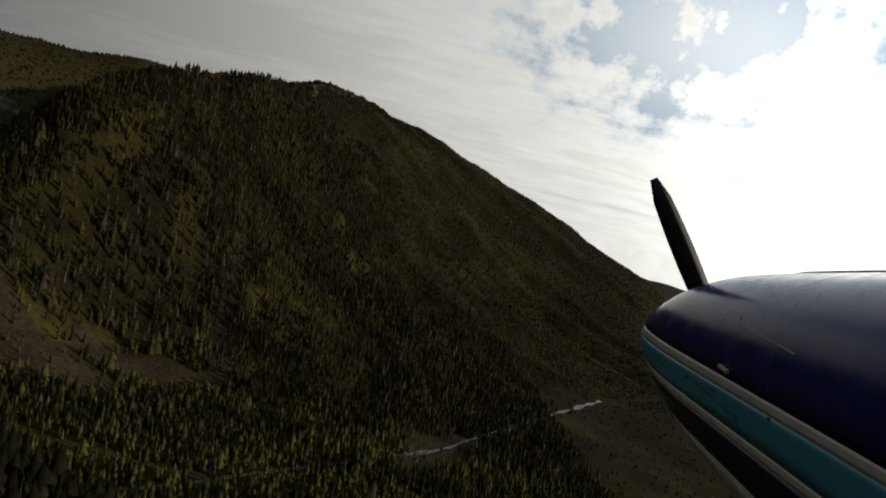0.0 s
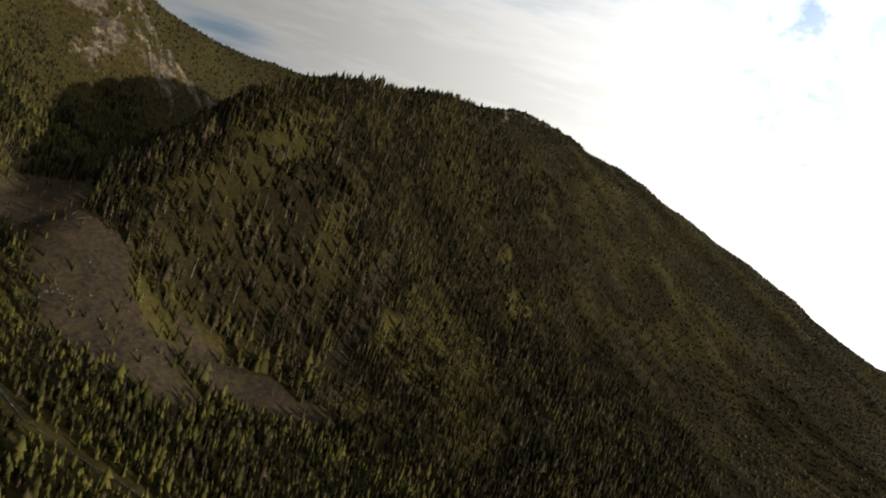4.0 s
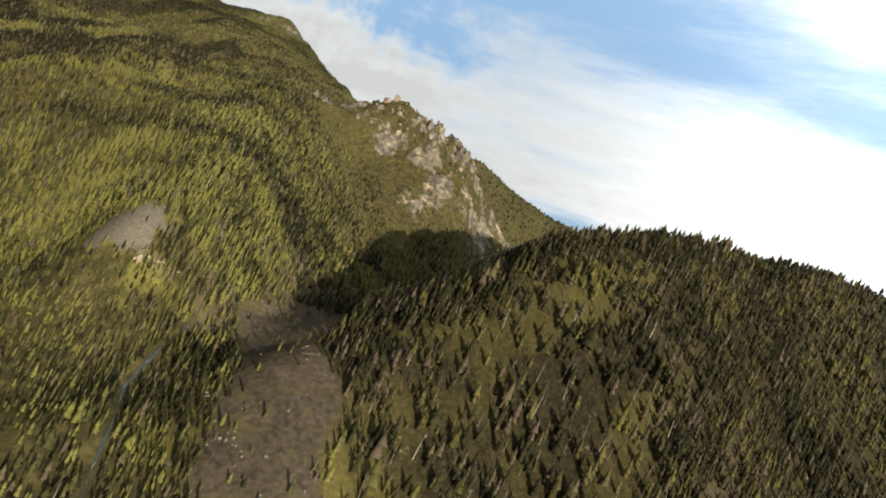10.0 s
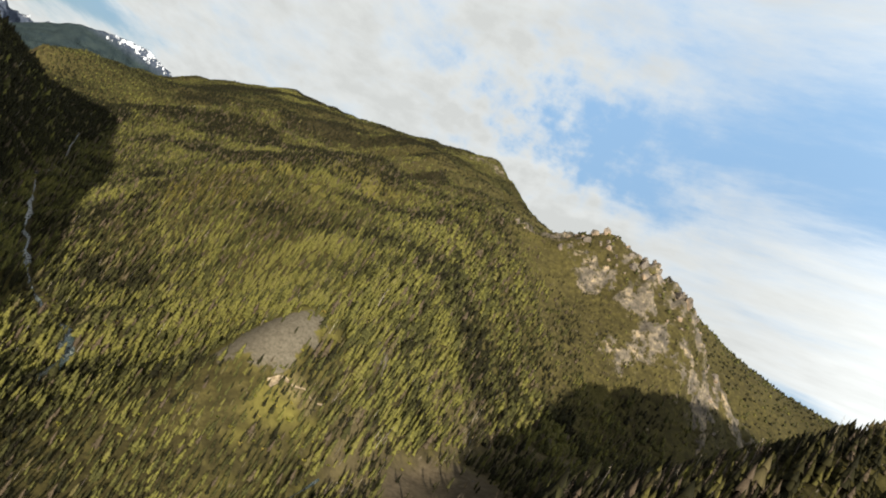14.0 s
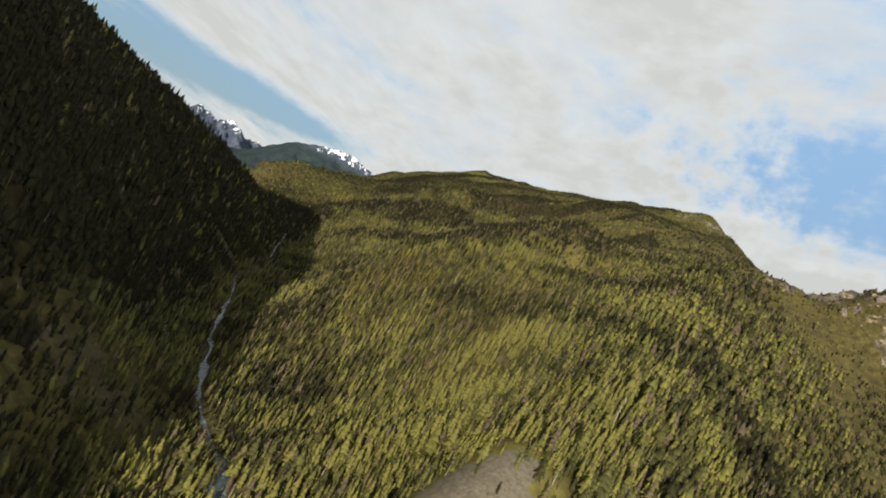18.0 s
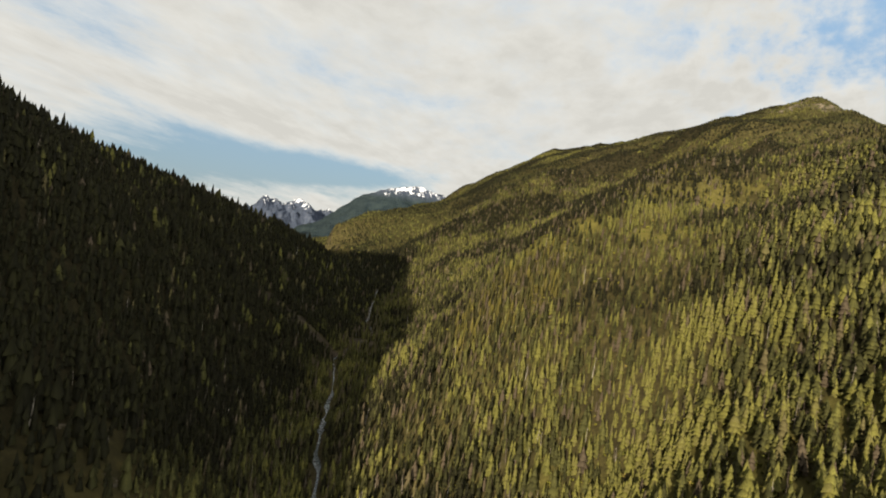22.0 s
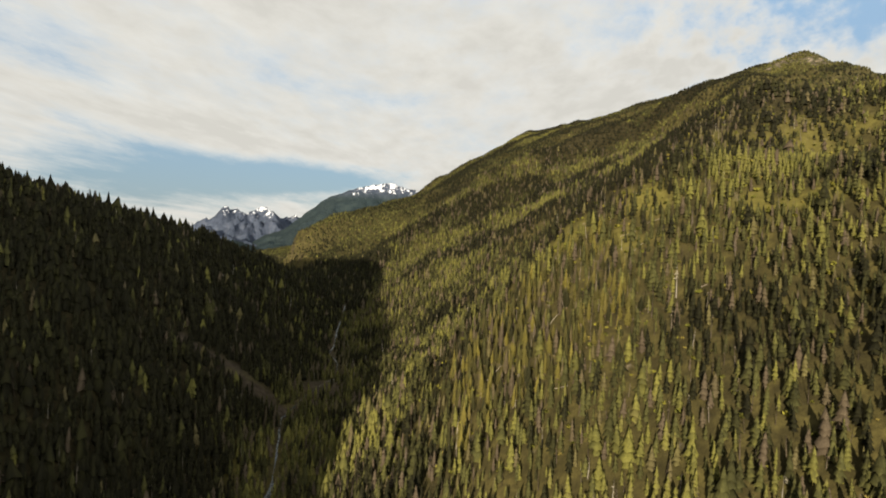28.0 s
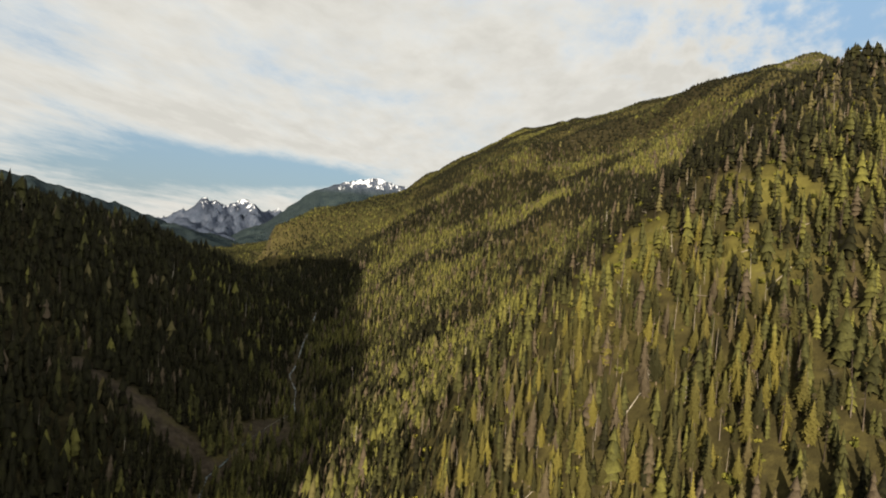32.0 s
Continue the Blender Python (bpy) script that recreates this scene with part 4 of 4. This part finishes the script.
RED_NEEDLES = tree_needles("rust-red needles", (0.13, 0.045, 0.015), (0.15, 0.05, 0.018), (0.16, 0.06, 0.02), (0.16, 0.06, 0.02))
GREY_WOOD = tree_needles("weathered wood", (0.06, 0.05, 0.04), (0.09, 0.075, 0.062), (0.12, 0.105, 0.088), (0.14, 0.125, 0.105))


def crown_bmesh(tall, wide, tiers, gen):
    """Whorls of drooping branch sprays up the stem."""
    bm = bmesh.new()
    for k in range(tiers):
        f = k / tiers
        z = tall * (0.10 + 0.86 * f)
        r = 2.5 * wide * (1 - f ** 1.6) * min(1.0, 0.62 + 1.6 * f) * gen.uniform(0.75, 1.12) + 0.12
        n = 9 if f < 0.7 else 6
        turn = gen.uniform(0, 6.28)
        for s in range(n):
            a = turn + 6.2832 * (s + gen.uniform(-0.25, 0.25)) / n
            q = r * gen.uniform(0.7, 1.15)
            c, t = math.cos(a), math.sin(a)
            half = q * 0.42
            up = tall * 0.86 / tiers * 0.95
            root = bm.verts.new((0, 0, z + up))
            l = bm.verts.new((c * q * 0.55 - t * half, t * q * 0.55 + c * half, z + 0.1 * up))
            rr = bm.verts.new((c * q * 0.55 + t * half, t * q * 0.55 - c * half, z + 0.1 * up))
            tip = bm.verts.new((c * q, t * q, z - 0.28 * q))
            bm.faces.new((root, l, tip))
            bm.faces.new((root, tip, rr))
    top = bm.verts.new((0, 0, tall))
    ring = [bm.verts.new((0.16 * math.cos(2.0944 * k), 0.16 * math.sin(2.0944 * k), tall * 0.93)) for k in range(3)]
    for k in range(3):
        bm.faces.new((ring[k], ring[(k + 1) % 3], top))
    return bm


def conifer(tall, wide, tiers, gen, mat, label, group):
    ob = thing("conifer", Matrix(), label, "tree", group)
    bm = bmesh.new()
    stem(bm, (0, 0, -0.8), (0, 0, tall * 0.9), 0.018 * tall, 0.03, 6)
    part("trunk", bm, BARK, ob)
    part("crown", crown_bmesh(tall, wide, tiers, gen), mat, ob)
    return ob


def dead_tree(tall, gen, label, group):
    ob = thing("dead_tree", Matrix(), label, "dead tree", group)
    bm = bmesh.new()
    stem(bm, (0, 0, -0.8), (gen.normal(0, 0.25), gen.normal(0, 0.25), tall), 0.011 * tall, 0.025, 6)
    part("trunk", bm, GREY_WOOD, ob)
    for k in range(6):
        z, a = tall * gen.uniform(0.3, 0.92), gen.uniform(0, 6.28)
        r = gen.uniform(0.5, 1.1) * (1.15 - z / tall)
        bm = bmesh.new()
        stem(bm, (0, 0, z), (r * math.cos(a), r * math.sin(a), z - 0.25 * r), 0.05, 0.015, 4)
        part("branch", bm, GREY_WOOD, ob)
    return ob


def plant(ob, x, y, size, gen, first):
    z = float(surface(np.array([x]), np.array([y]))[0])
    m = pose(x, y, z, gen.normal(0, 1.5), gen.normal(0, 1.5), gen.uniform(0, 360)) @ Matrix.Scale(size, 4)
    if first:
        ob.matrix_basis = m
        return ob
    made = copy_thing(ob, pose(0, 0, 0))
    made.matrix_basis = m
    return made


def build_own_trees():
    gen = np.random.default_rng(23)
    kinds = [conifer(t, w, n, gen, TREE_NEEDLES, lab, "conifers on the near spur") for t, w, n, lab in (
        (13.0, 0.98, 13, "olive-green conifer with a narrow pointed crown on the slope"), (11.5, 1.05, 12, "olive-green conifer with a full conical crown on the slope"),
        (16.0, 1.1, 15, "tall olive-green conifer standing above its neighbours"), (8.5, 0.85, 10, "young bushy conifer growing between taller trees"),
        (14.0, 0.80, 14, "slender dark conifer with short drooping branches"), (10.5, 1.2, 11, "broad yellow-green conifer on open grass"))]
    snags = [dead_tree(t, gen, "bare grey dead tree with broken branches on the slope", "dead trees on the near spur") for t in (9.5, 11.5, 8.0)]
    p = jittered(4, 92, 128, 206, 3.6, gen)
    p = p[own_trees(p[:, 0], p[:, 1])]
    p = p[gen.uniform(0, 1, len(p)) > np.maximum(bare_chance(p[:, 0], p[:, 1]), 0.05)]
    gen.shuffle(p)
    used = set()
    for i, (x, y) in enumerate(p[:430]):
        k = gen.integers(0, len(kinds)) if i % 6 else 10 + gen.integers(0, 3)
        ob = snags[k - 10] if k >= 10 else kinds[k]
        plant(ob, x, y, gen.uniform(0.55, 0.95), gen, k not in used)
        used.add(k)


build_own_trees()
gen_red = np.random.default_rng(5)
red_tree = conifer(12.0, 2.0, 11, gen_red, RED_NEEDLES, "dead conifer still holding rust-red needles beside the gravel", "")
plant(red_tree, 259, -378, 1.0, gen_red, True)


# ---- fallen logs and boulders ----
def build_logs():
    gen = np.random.default_rng(31)
    for i in range(26):
        x, y = gen.uniform(15, 120), gen.uniform(120, 260)
        if i % 3 == 0:
            x, y = gen.uniform(190, 330), gen.uniform(-480, -380)
        n = gen.uniform(6, 10)
        a = gen.uniform(0, 6.28)
        dx, dy = math.cos(a) * n / 2, math.sin(a) * n / 2
        z = height(np.array([x - dx, x + dx]), np.array([y - dy, y + dy]))
        ob = thing("fallen_log", pose(x, y, float(z.mean())), "pale barkless fallen log lying on the hillside", "log", "fallen logs")
        lift = 0.2
        bm = bmesh.new()
        stem(bm, (-dx, -dy, z[0] - z.mean() + lift), (dx, dy, z[1] - z.mean() + lift), 0.16, 0.07, 7)
        part("trunk", bm, GREY_WOOD, ob)
        for k in range(3):
            f = gen.uniform(-0.6, 0.9)
            bm = bmesh.new()
            zz = (z[0] + z[1]) / 2 - z.mean() + (z[1] - z[0]) / 2 * f + lift
            stem(bm, (dx * f, dy * f, zz), (dx * f + gen.normal(0, 0.5), dy * f + gen.normal(0, 0.5), zz + 0.9), 0.05, 0.02, 4)
            part("branch_stub", bm, GREY_WOOD, ob)


build_logs()


def stone_material():
    m, nt, b = material("grey stone", 0.9, 0.1)
    n = tex_noise(nt, 0.8, 8, 0.7)
    nt.links.new(ramp(nt, n, (0.3, (0.026, 0.022, 0.018)), (0.7, (0.080, 0.072, 0.060))), b.inputs["Base Color"])
    bump(nt, b, n, 0.6, 0.2)
    return m


STONE = stone_material()


def boulder_mesh(gen):
    bm = bmesh.new()
    bmesh.ops.create_icosphere(bm, subdivisions=2, radius=1.0)
    cut = [Vector(gen.normal(0, 1, 3)).normalized() for _ in range(9)]
    for v in bm.verts:
        for c in cut:
            d = v.co.dot(c) - 0.72
            if d > 0:
                v.co -= c * d
        v.co *= 1 + gen.normal(0, 0.04)
        v.co.z *= 0.7
    me = bpy.data.meshes.new("boulder")
    bm.to_mesh(me)
    bm.free()
    me.materials.append(STONE)
    return me


def build_boulders():
    gen = np.random.default_rng(41)
    meshes = [boulder_mesh(gen) for _ in range(6)]
    edge = along([(150, -345, 0), (126, -400, 0), (118, -450, 0), (122, -500, 0)], 1.5)
    for i in range(110):
        if i < 70:
            x, y, _ = edge[gen.integers(0, len(edge))] + gen.normal(0, 4.5, 3)
        else:
            x, y = gen.uniform(120, 290), gen.uniform(-560, -290)
            if gravel_cover(np.array([x]), np.array([y]))[0] < 0.5:
                continue
        r = float(np.clip(gen.normal(0.9, 0.45), 0.35, 2.2))
        z = float(height(np.array([x]), np.array([y]))[0])
        ob = new("boulder", meshes[gen.integers(0, 6)])
        ob.matrix_basis = pose(x, y, z + 0.2 * r, gen.uniform(-15, 15), gen.uniform(-15, 15), gen.uniform(0, 360)) @ Matrix.Diagonal((r, r * gen.uniform(0.7, 1.2), r, 1))
        tagged(ob, "angular grey boulder lying on the gravel flat", "boulder", "boulders on the gravel")


build_boulders()


# ---- crags on the cliffs ----
def crag_material():
    m, nt, b = material("weathered cliff rock", 0.92, 0.1)
    n = tex_noise(nt, 0.16, 9, 0.78)
    broad = tex_noise(nt, 0.02, 4, 0.6)
    col = ramp(nt, n, (0.36, (0.022, 0.020, 0.018)), (0.5, (0.075, 0.064, 0.053)), (0.60, (0.125, 0.098, 0.070)), (0.7, (0.19, 0.148, 0.102)))
    col = mix(nt, span(nt, broad, 0.45, 0.6), col, (0.9, 0.72, 0.55), "MULTIPLY")
    nt.links.new(col, b.inputs["Base Color"])
    bump(nt, b, n, 0.9, 1.5)
    return m


CRAG = crag_material()


def crag_mesh(gen):
    """A broken rock rib with flat faces and ledges."""
    bm = bmesh.new()
    bmesh.ops.create_icosphere(bm, subdivisions=3, radius=1.0)
    cut = [(Vector(gen.normal(0, 1, 3)).normalized(), gen.uniform(0.45, 0.8)) for _ in range(14)]
    for v in bm.verts:
        for c, lim in cut:
            d = v.co.dot(c) - lim
            if d > 0:
                v.co -= c * d
        step = math.floor(v.co.z * 5) / 5
        v.co.x *= 1 + 0.12 * math.sin(step * 17)
        v.co.y *= 1 + 0.12 * math.sin(step * 11 + 1)
        v.co *= 1 + gen.normal(0, 0.05)
    me = bpy.data.meshes.new("rock_outcrop")
    bm.to_mesh(me)
    bm.free()
    me.materials.append(CRAG)
    return me


def build_crags():
    gen = np.random.default_rng(61)
    meshes = [crag_mesh(gen) for _ in range(7)]
    crest = along([(870, 20, 0), (795, 70, 0), (705, 150, 0), (650, 200, 0), (600, 290, 0), (565, 400, 0)], 6.0)
    spots = [(199, 978, 5.0)]
    while len(spots) < 95:
        x, y, _ = crest[gen.integers(0, len(crest))]
        off = abs(gen.normal(0, 38)) + 4
        x, y = x - 0.72 * off + gen.normal(0, 8), y - 0.69 * off + gen.normal(0, 8)
        spots.append((x, y, float(np.clip(gen.gamma(2.2, 2.2), 2.0, 11.0))))
    for x, y, r in spots:
        z = float(height(np.array([x]), np.array([y]))[0])
        ob = new("rock_outcrop", meshes[gen.integers(0, len(meshes))])
        ob.matrix_basis = pose(x, y, z - 0.25 * r, gen.uniform(-20, 20), gen.uniform(-20, 20), gen.uniform(0, 360)) @ Matrix.Diagonal((r * 1.3, r * gen.uniform(0.7, 1.1), r * gen.uniform(0.8, 1.5), 1))
        tagged(ob, "weathered tan rock outcrop rising from the wooded cliff", "rock", "outcrops along the cliffs")


build_crags()


# ---- undergrowth ----
def bush_shape(gen):
    v, f = [], []
    for k in range(9):
        a, e, r = gen.uniform(0, 6.28), gen.uniform(0.1, 1.3), gen.uniform(0.6, 1.0)
        c = np.array([math.cos(a) * math.cos(e), math.sin(a) * math.cos(e), math.sin(e)]) * r
        t = np.array([-math.sin(a), math.cos(a), 0]) * 0.38
        n = len(v)
        v += [tuple(c * 0.25 - t * 0.5), tuple(c + t), tuple(c - t + np.array([0, 0, 0.25])), tuple(c * 0.6 + np.array([0, 0, 0.45]))]
        f += [(n, n + 1, n + 2), (n, n + 2, n + 3)]
    return np.array(v), np.array(f)


def build_undergrowth():
    gen = np.random.default_rng(53)
    shapes = [bush_shape(gen) for _ in range(5)]
    p = jittered(-40, 300, -330, 420, 5.5, gen)
    q = jittered(120, 520, -650, -330, 5.5, gen)
    p = np.concatenate([p, q[gen.uniform(0, 1, len(q)) < 0.18]])
    open_ground = meadow_cover(p[:, 0], p[:, 1]) + 0.22 + 0.45 * spot(p[:, 0], p[:, 1], 112, -170, 55, 110, 0, 79, 0.6) + 0.3 * spot(p[:, 0], p[:, 1], 70, 185, 60, 70, 0, 80, 0.7)
    p = p[(gen.uniform(0, 1, len(p)) < open_ground) & (gravel_cover(p[:, 0], p[:, 1]) < 0.6) & (talus_cover(p[:, 0], p[:, 1]) < 0.4)]
    z = surface(p[:, 0], p[:, 1])
    me = scatter_mesh("shrubs", shapes, np.column_stack([p, z]), gen.uniform(0.7, 2.2, len(p)), gen.uniform(0.8, 1.3, len(p)), gen.uniform(0, 1, len(p)), np.zeros((len(p), 2)), gen)
    me.materials.append(BUSH)
    tagged(new("shrubs", me), "low pale-green shrubs between the trees", "shrubs", kind="stuff")


build_undergrowth()


# ---- the aircraft's nose, flying beside the eye at the start ----
def paint(name, col, rough=0.18):
    m, nt, b = material(name, rough, 0.5)
    n = tex_noise(nt, 9.0, 6, 0.65)
    nt.links.new(mix(nt, 0.25, col, ramp(nt, n, (0.35, tuple(c * 0.6 for c in col)), (0.7, tuple(min(1, c * 1.3) for c in col)))), b.inputs["Base Color"])
    nt.links.new(span(nt, n, 0.35, 0.75, rough, rough + 0.14), b.inputs["Roughness"])
    return m


NAVY, DARK_NAVY, AQUA, WHITE = paint("deep blue paint", (0.010, 0.016, 0.13)), paint("navy stripe", (0.006, 0.007, 0.035)), paint("aqua stripe", (0.07, 0.30, 0.42)), paint("white paint", (0.62, 0.60, 0.56))
METAL, BLACK = paint("worn metal", (0.42, 0.40, 0.36), 0.35), paint("black joint", (0.012, 0.012, 0.014), 0.6)


def hull(y, a):
    """The cowling's skin: y forward, a from 0 at the top round the near side to 180 at the keel, in metres and degrees."""
    nose = max(0.0, (y - 2.25) / 0.85)
    w = 0.54 * (1 - 0.125 * nose ** 3)
    top, low = -0.055 - 0.045 * max(0.0, y - 1.4) - 0.16 * nose ** 4, -1.12 + 0.18 * max(0.0, y - 1.6) + 0.20 * nose ** 2
    zc, h = (top + low) / 2, (top - low) / 2
    c, s_ = math.cos(radians(a)), math.sin(radians(a))
    e = 2 / 2.7
    return Vector((1.50 - w * math.copysign(abs(s_) ** e, s_), y, zc + h * math.copysign(abs(c) ** e, c)))


def angle_at(y, z):
    lo, hi = 0.0, 180.0
    for _ in range(30):
        mid = (lo + hi) / 2
        lo, hi = (mid, hi) if hull(y, mid).z > z else (lo, mid)
    return lo


def skin(parent, name, mat, upper, lower, y0, y1, label="", lift=0.0, rows=30, cols=10):
    """A strip of the skin between two edges given as heights over y, or as fixed angles."""
    bm = bmesh.new()
    grid = []
    for i in range(rows + 1):
        y = y0 + (y1 - y0) * i / rows
        a0, a1 = [v(y) if callable(v) else v for v in (upper, lower)]
        ring = []
        for j in range(cols + 1):
            p = hull(y, a0 + (a1 - a0) * j / cols)
            out_ = Vector((p.x - 1.5, 0, p.z + 0.55)).normalized()
            ring.append(bm.verts.new(p + out_ * lift))
        grid.append(ring)
    for i in range(rows):
        for j in range(cols):
            bm.faces.new((grid[i][j], grid[i][j + 1], grid[i + 1][j + 1], grid[i + 1][j])).smooth = True
    ob = part(name, bm, mat, parent, label)
    solid = ob.modifiers.new("thickness", "SOLIDIFY")
    solid.thickness, solid.offset = 0.004, -1.0
    return ob


def edge(z_front, z_back):
    return lambda y: angle_at(y, z_front + (z_back - z_front) * (3.06 - y) / 1.78)


def blade(parent, tip, root):
    bm = bmesh.new()
    a, b = Vector(root), Vector(tip)
    axis_ = (b - a).normalized()
    wide = axis_.cross(Vector((0, 1, 0))).normalized()
    rings = []
    for k in range(9):
        f = k / 8
        c = a + (b - a) * f
        half, thick = 0.045 * (0.7 + 0.6 * math.sin(2.6 * f + 0.25)) * (1 if f < 0.95 else 0.5), 0.022 * (1.1 - f)
        twist = radians(38 - 24 * f)
        u = wide * math.cos(twist) + Vector((0, 1, 0)) * math.sin(twist)
        v = axis_.cross(u)
        rings.append([bm.verts.new(c + u * half * x + v * thick * y) for x, y in ((-1, 0), (-0.4, 1), (0.4, 0.9), (1, 0), (0.4, -0.6), (-0.4, -0.6))])
    for p, q in zip(rings, rings[1:]):
        for k in range(6):
            bm.faces.new((p[k], p[(k + 1) % 6], q[(k + 1) % 6], q[k])).smooth = True
    bm.faces.new(rings[-1])
    bm.faces.new(rings[0][::-1])
    part("blade", bm, BLACK, parent)


def rod(parent, name, pts, r, mat, label=""):
    bm = bmesh.new()
    for a, b in zip(pts, pts[1:]):
        stem(bm, a, b, r, r, 6)
    part(name, bm, mat, parent, label)


def on_side(y, z, lift=0.004):
    p = hull(y, angle_at(y, z))
    return p + Vector((-lift, 0, 0))


def build_nose():
    place = pose(-454.01, -792.93, 13.58, 86.221, -11.851, -99.329) @ Matrix(((1, 0, 0, 0), (0, 0, 1, 0), (0, -1, 0, 0), (0, 0, 0, 1)))
    ob = thing("airplane_nose", place, "glossy blue and white airplane nose with aqua stripes in flight", "airplane")
    e1, e2, e3, e4, e5 = edge(-0.385, -0.480), edge(-0.432, -0.515), edge(-0.540, -0.640), edge(-0.575, -0.672), edge(-0.660, -0.835)
    Y0, Y1 = 0.55, 3.10
    top = skin(ob, "cowling", NAVY, -180.0, e1, Y0, Y1, "deep glossy blue engine cowling", cols=36)
    skin(ob, "stripe", WHITE, e1, e2, Y0, Y1, "narrow white stripe", cols=3)
    skin(ob, "stripe", AQUA, e2, e3, Y0, Y1, "aqua blue stripe", cols=4)
    skin(ob, "stripe", WHITE, e3, e4, Y0, Y1, "narrow white stripe", cols=3)
    skin(ob, "stripe", DARK_NAVY, e4, e5, Y0, Y1, "dark navy stripe", cols=4)
    skin(ob, "belly", WHITE, e5, 180.0, Y0, Y1, "white lower cowling", cols=10)
    for name, y in (("front_bulkhead", Y1), ("firewall", Y0)):
        bm = bmesh.new()
        rim = [bm.verts.new(hull(y, a)) for a in range(-180, 180, 6)]
        mid = bm.verts.new(sum((v.co for v in rim), Vector()) / len(rim) + Vector((0, 0.10 if y == Y1 else 0.0, 0)))
        for k in range(len(rim)):
            bm.faces.new((rim[k], rim[(k + 1) % len(rim)], mid))
        part(name, bm, NAVY if y == Y1 else BLACK, ob)
    hub = Vector((1.5, 3.22, -0.52))
    bm = bmesh.new()
    rings = []
    for k in range(7):
        f = k / 6
        r = 0.17 * math.sqrt(max(0.0, 1 - f * f))
        rings.append([bm.verts.new(hub + Vector((r * math.cos(6.2832 * j / 16), 0.32 * f - 0.05, r * math.sin(6.2832 * j / 16)))) for j in range(16)] if r > 0.01 else [bm.verts.new(hub + Vector((0, 0.27, 0)))])
    for p, q in zip(rings, rings[1:]):
        for j in range(16):
            bm.faces.new((p[j], p[(j + 1) % 16], q[(j + 1) % 16], q[j]) if len(q) > 1 else (p[j], p[(j + 1) % 16], q[0]))
    spinner = part("spinner", bm, METAL, ob, "metal propeller spinner")
    blade(ob, hub + Vector((-0.36, 0.02, 0.90)), hub)
    blade(ob, hub + Vector((0.36, 0.02, -0.90)), hub)
    # joints, an access door with its latch, a hinge line and rivets
    rod(ob, "seam", [on_side(1.84 + 0.06 * k, -0.86 + 0.155 * k) for k in range(6)], 0.0025, BLACK)
    rod(ob, "access_door", [on_side(2.15, -0.44), on_side(2.02, -0.26), on_side(1.70, -0.30)], 0.002, METAL, "outline of an oil access door")
    rod(ob, "latch", [on_side(2.08, -0.405, 0.01), on_side(2.02, -0.415, 0.01)], 0.008, METAL, "small chrome latch")
    rod(ob, "hinge", [on_side(2.28, -0.50), on_side(1.98, -0.55)], 0.0025, BLACK)
    for y in (2.9, 2.62, 2.35, 2.12, 1.76):
        p = on_side(y, -0.50, 0.003)
        rod(ob, "rivet", [p, p + Vector((-0.004, 0, 0))], 0.006, BLACK)
    rod(ob, "hinge_strip", [hull(2.95 - 0.2 * k, -2) + Vector((0, 0, 0.006)) for k in range(6)], 0.008, METAL, "bright piano hinge along the top")


build_nose()
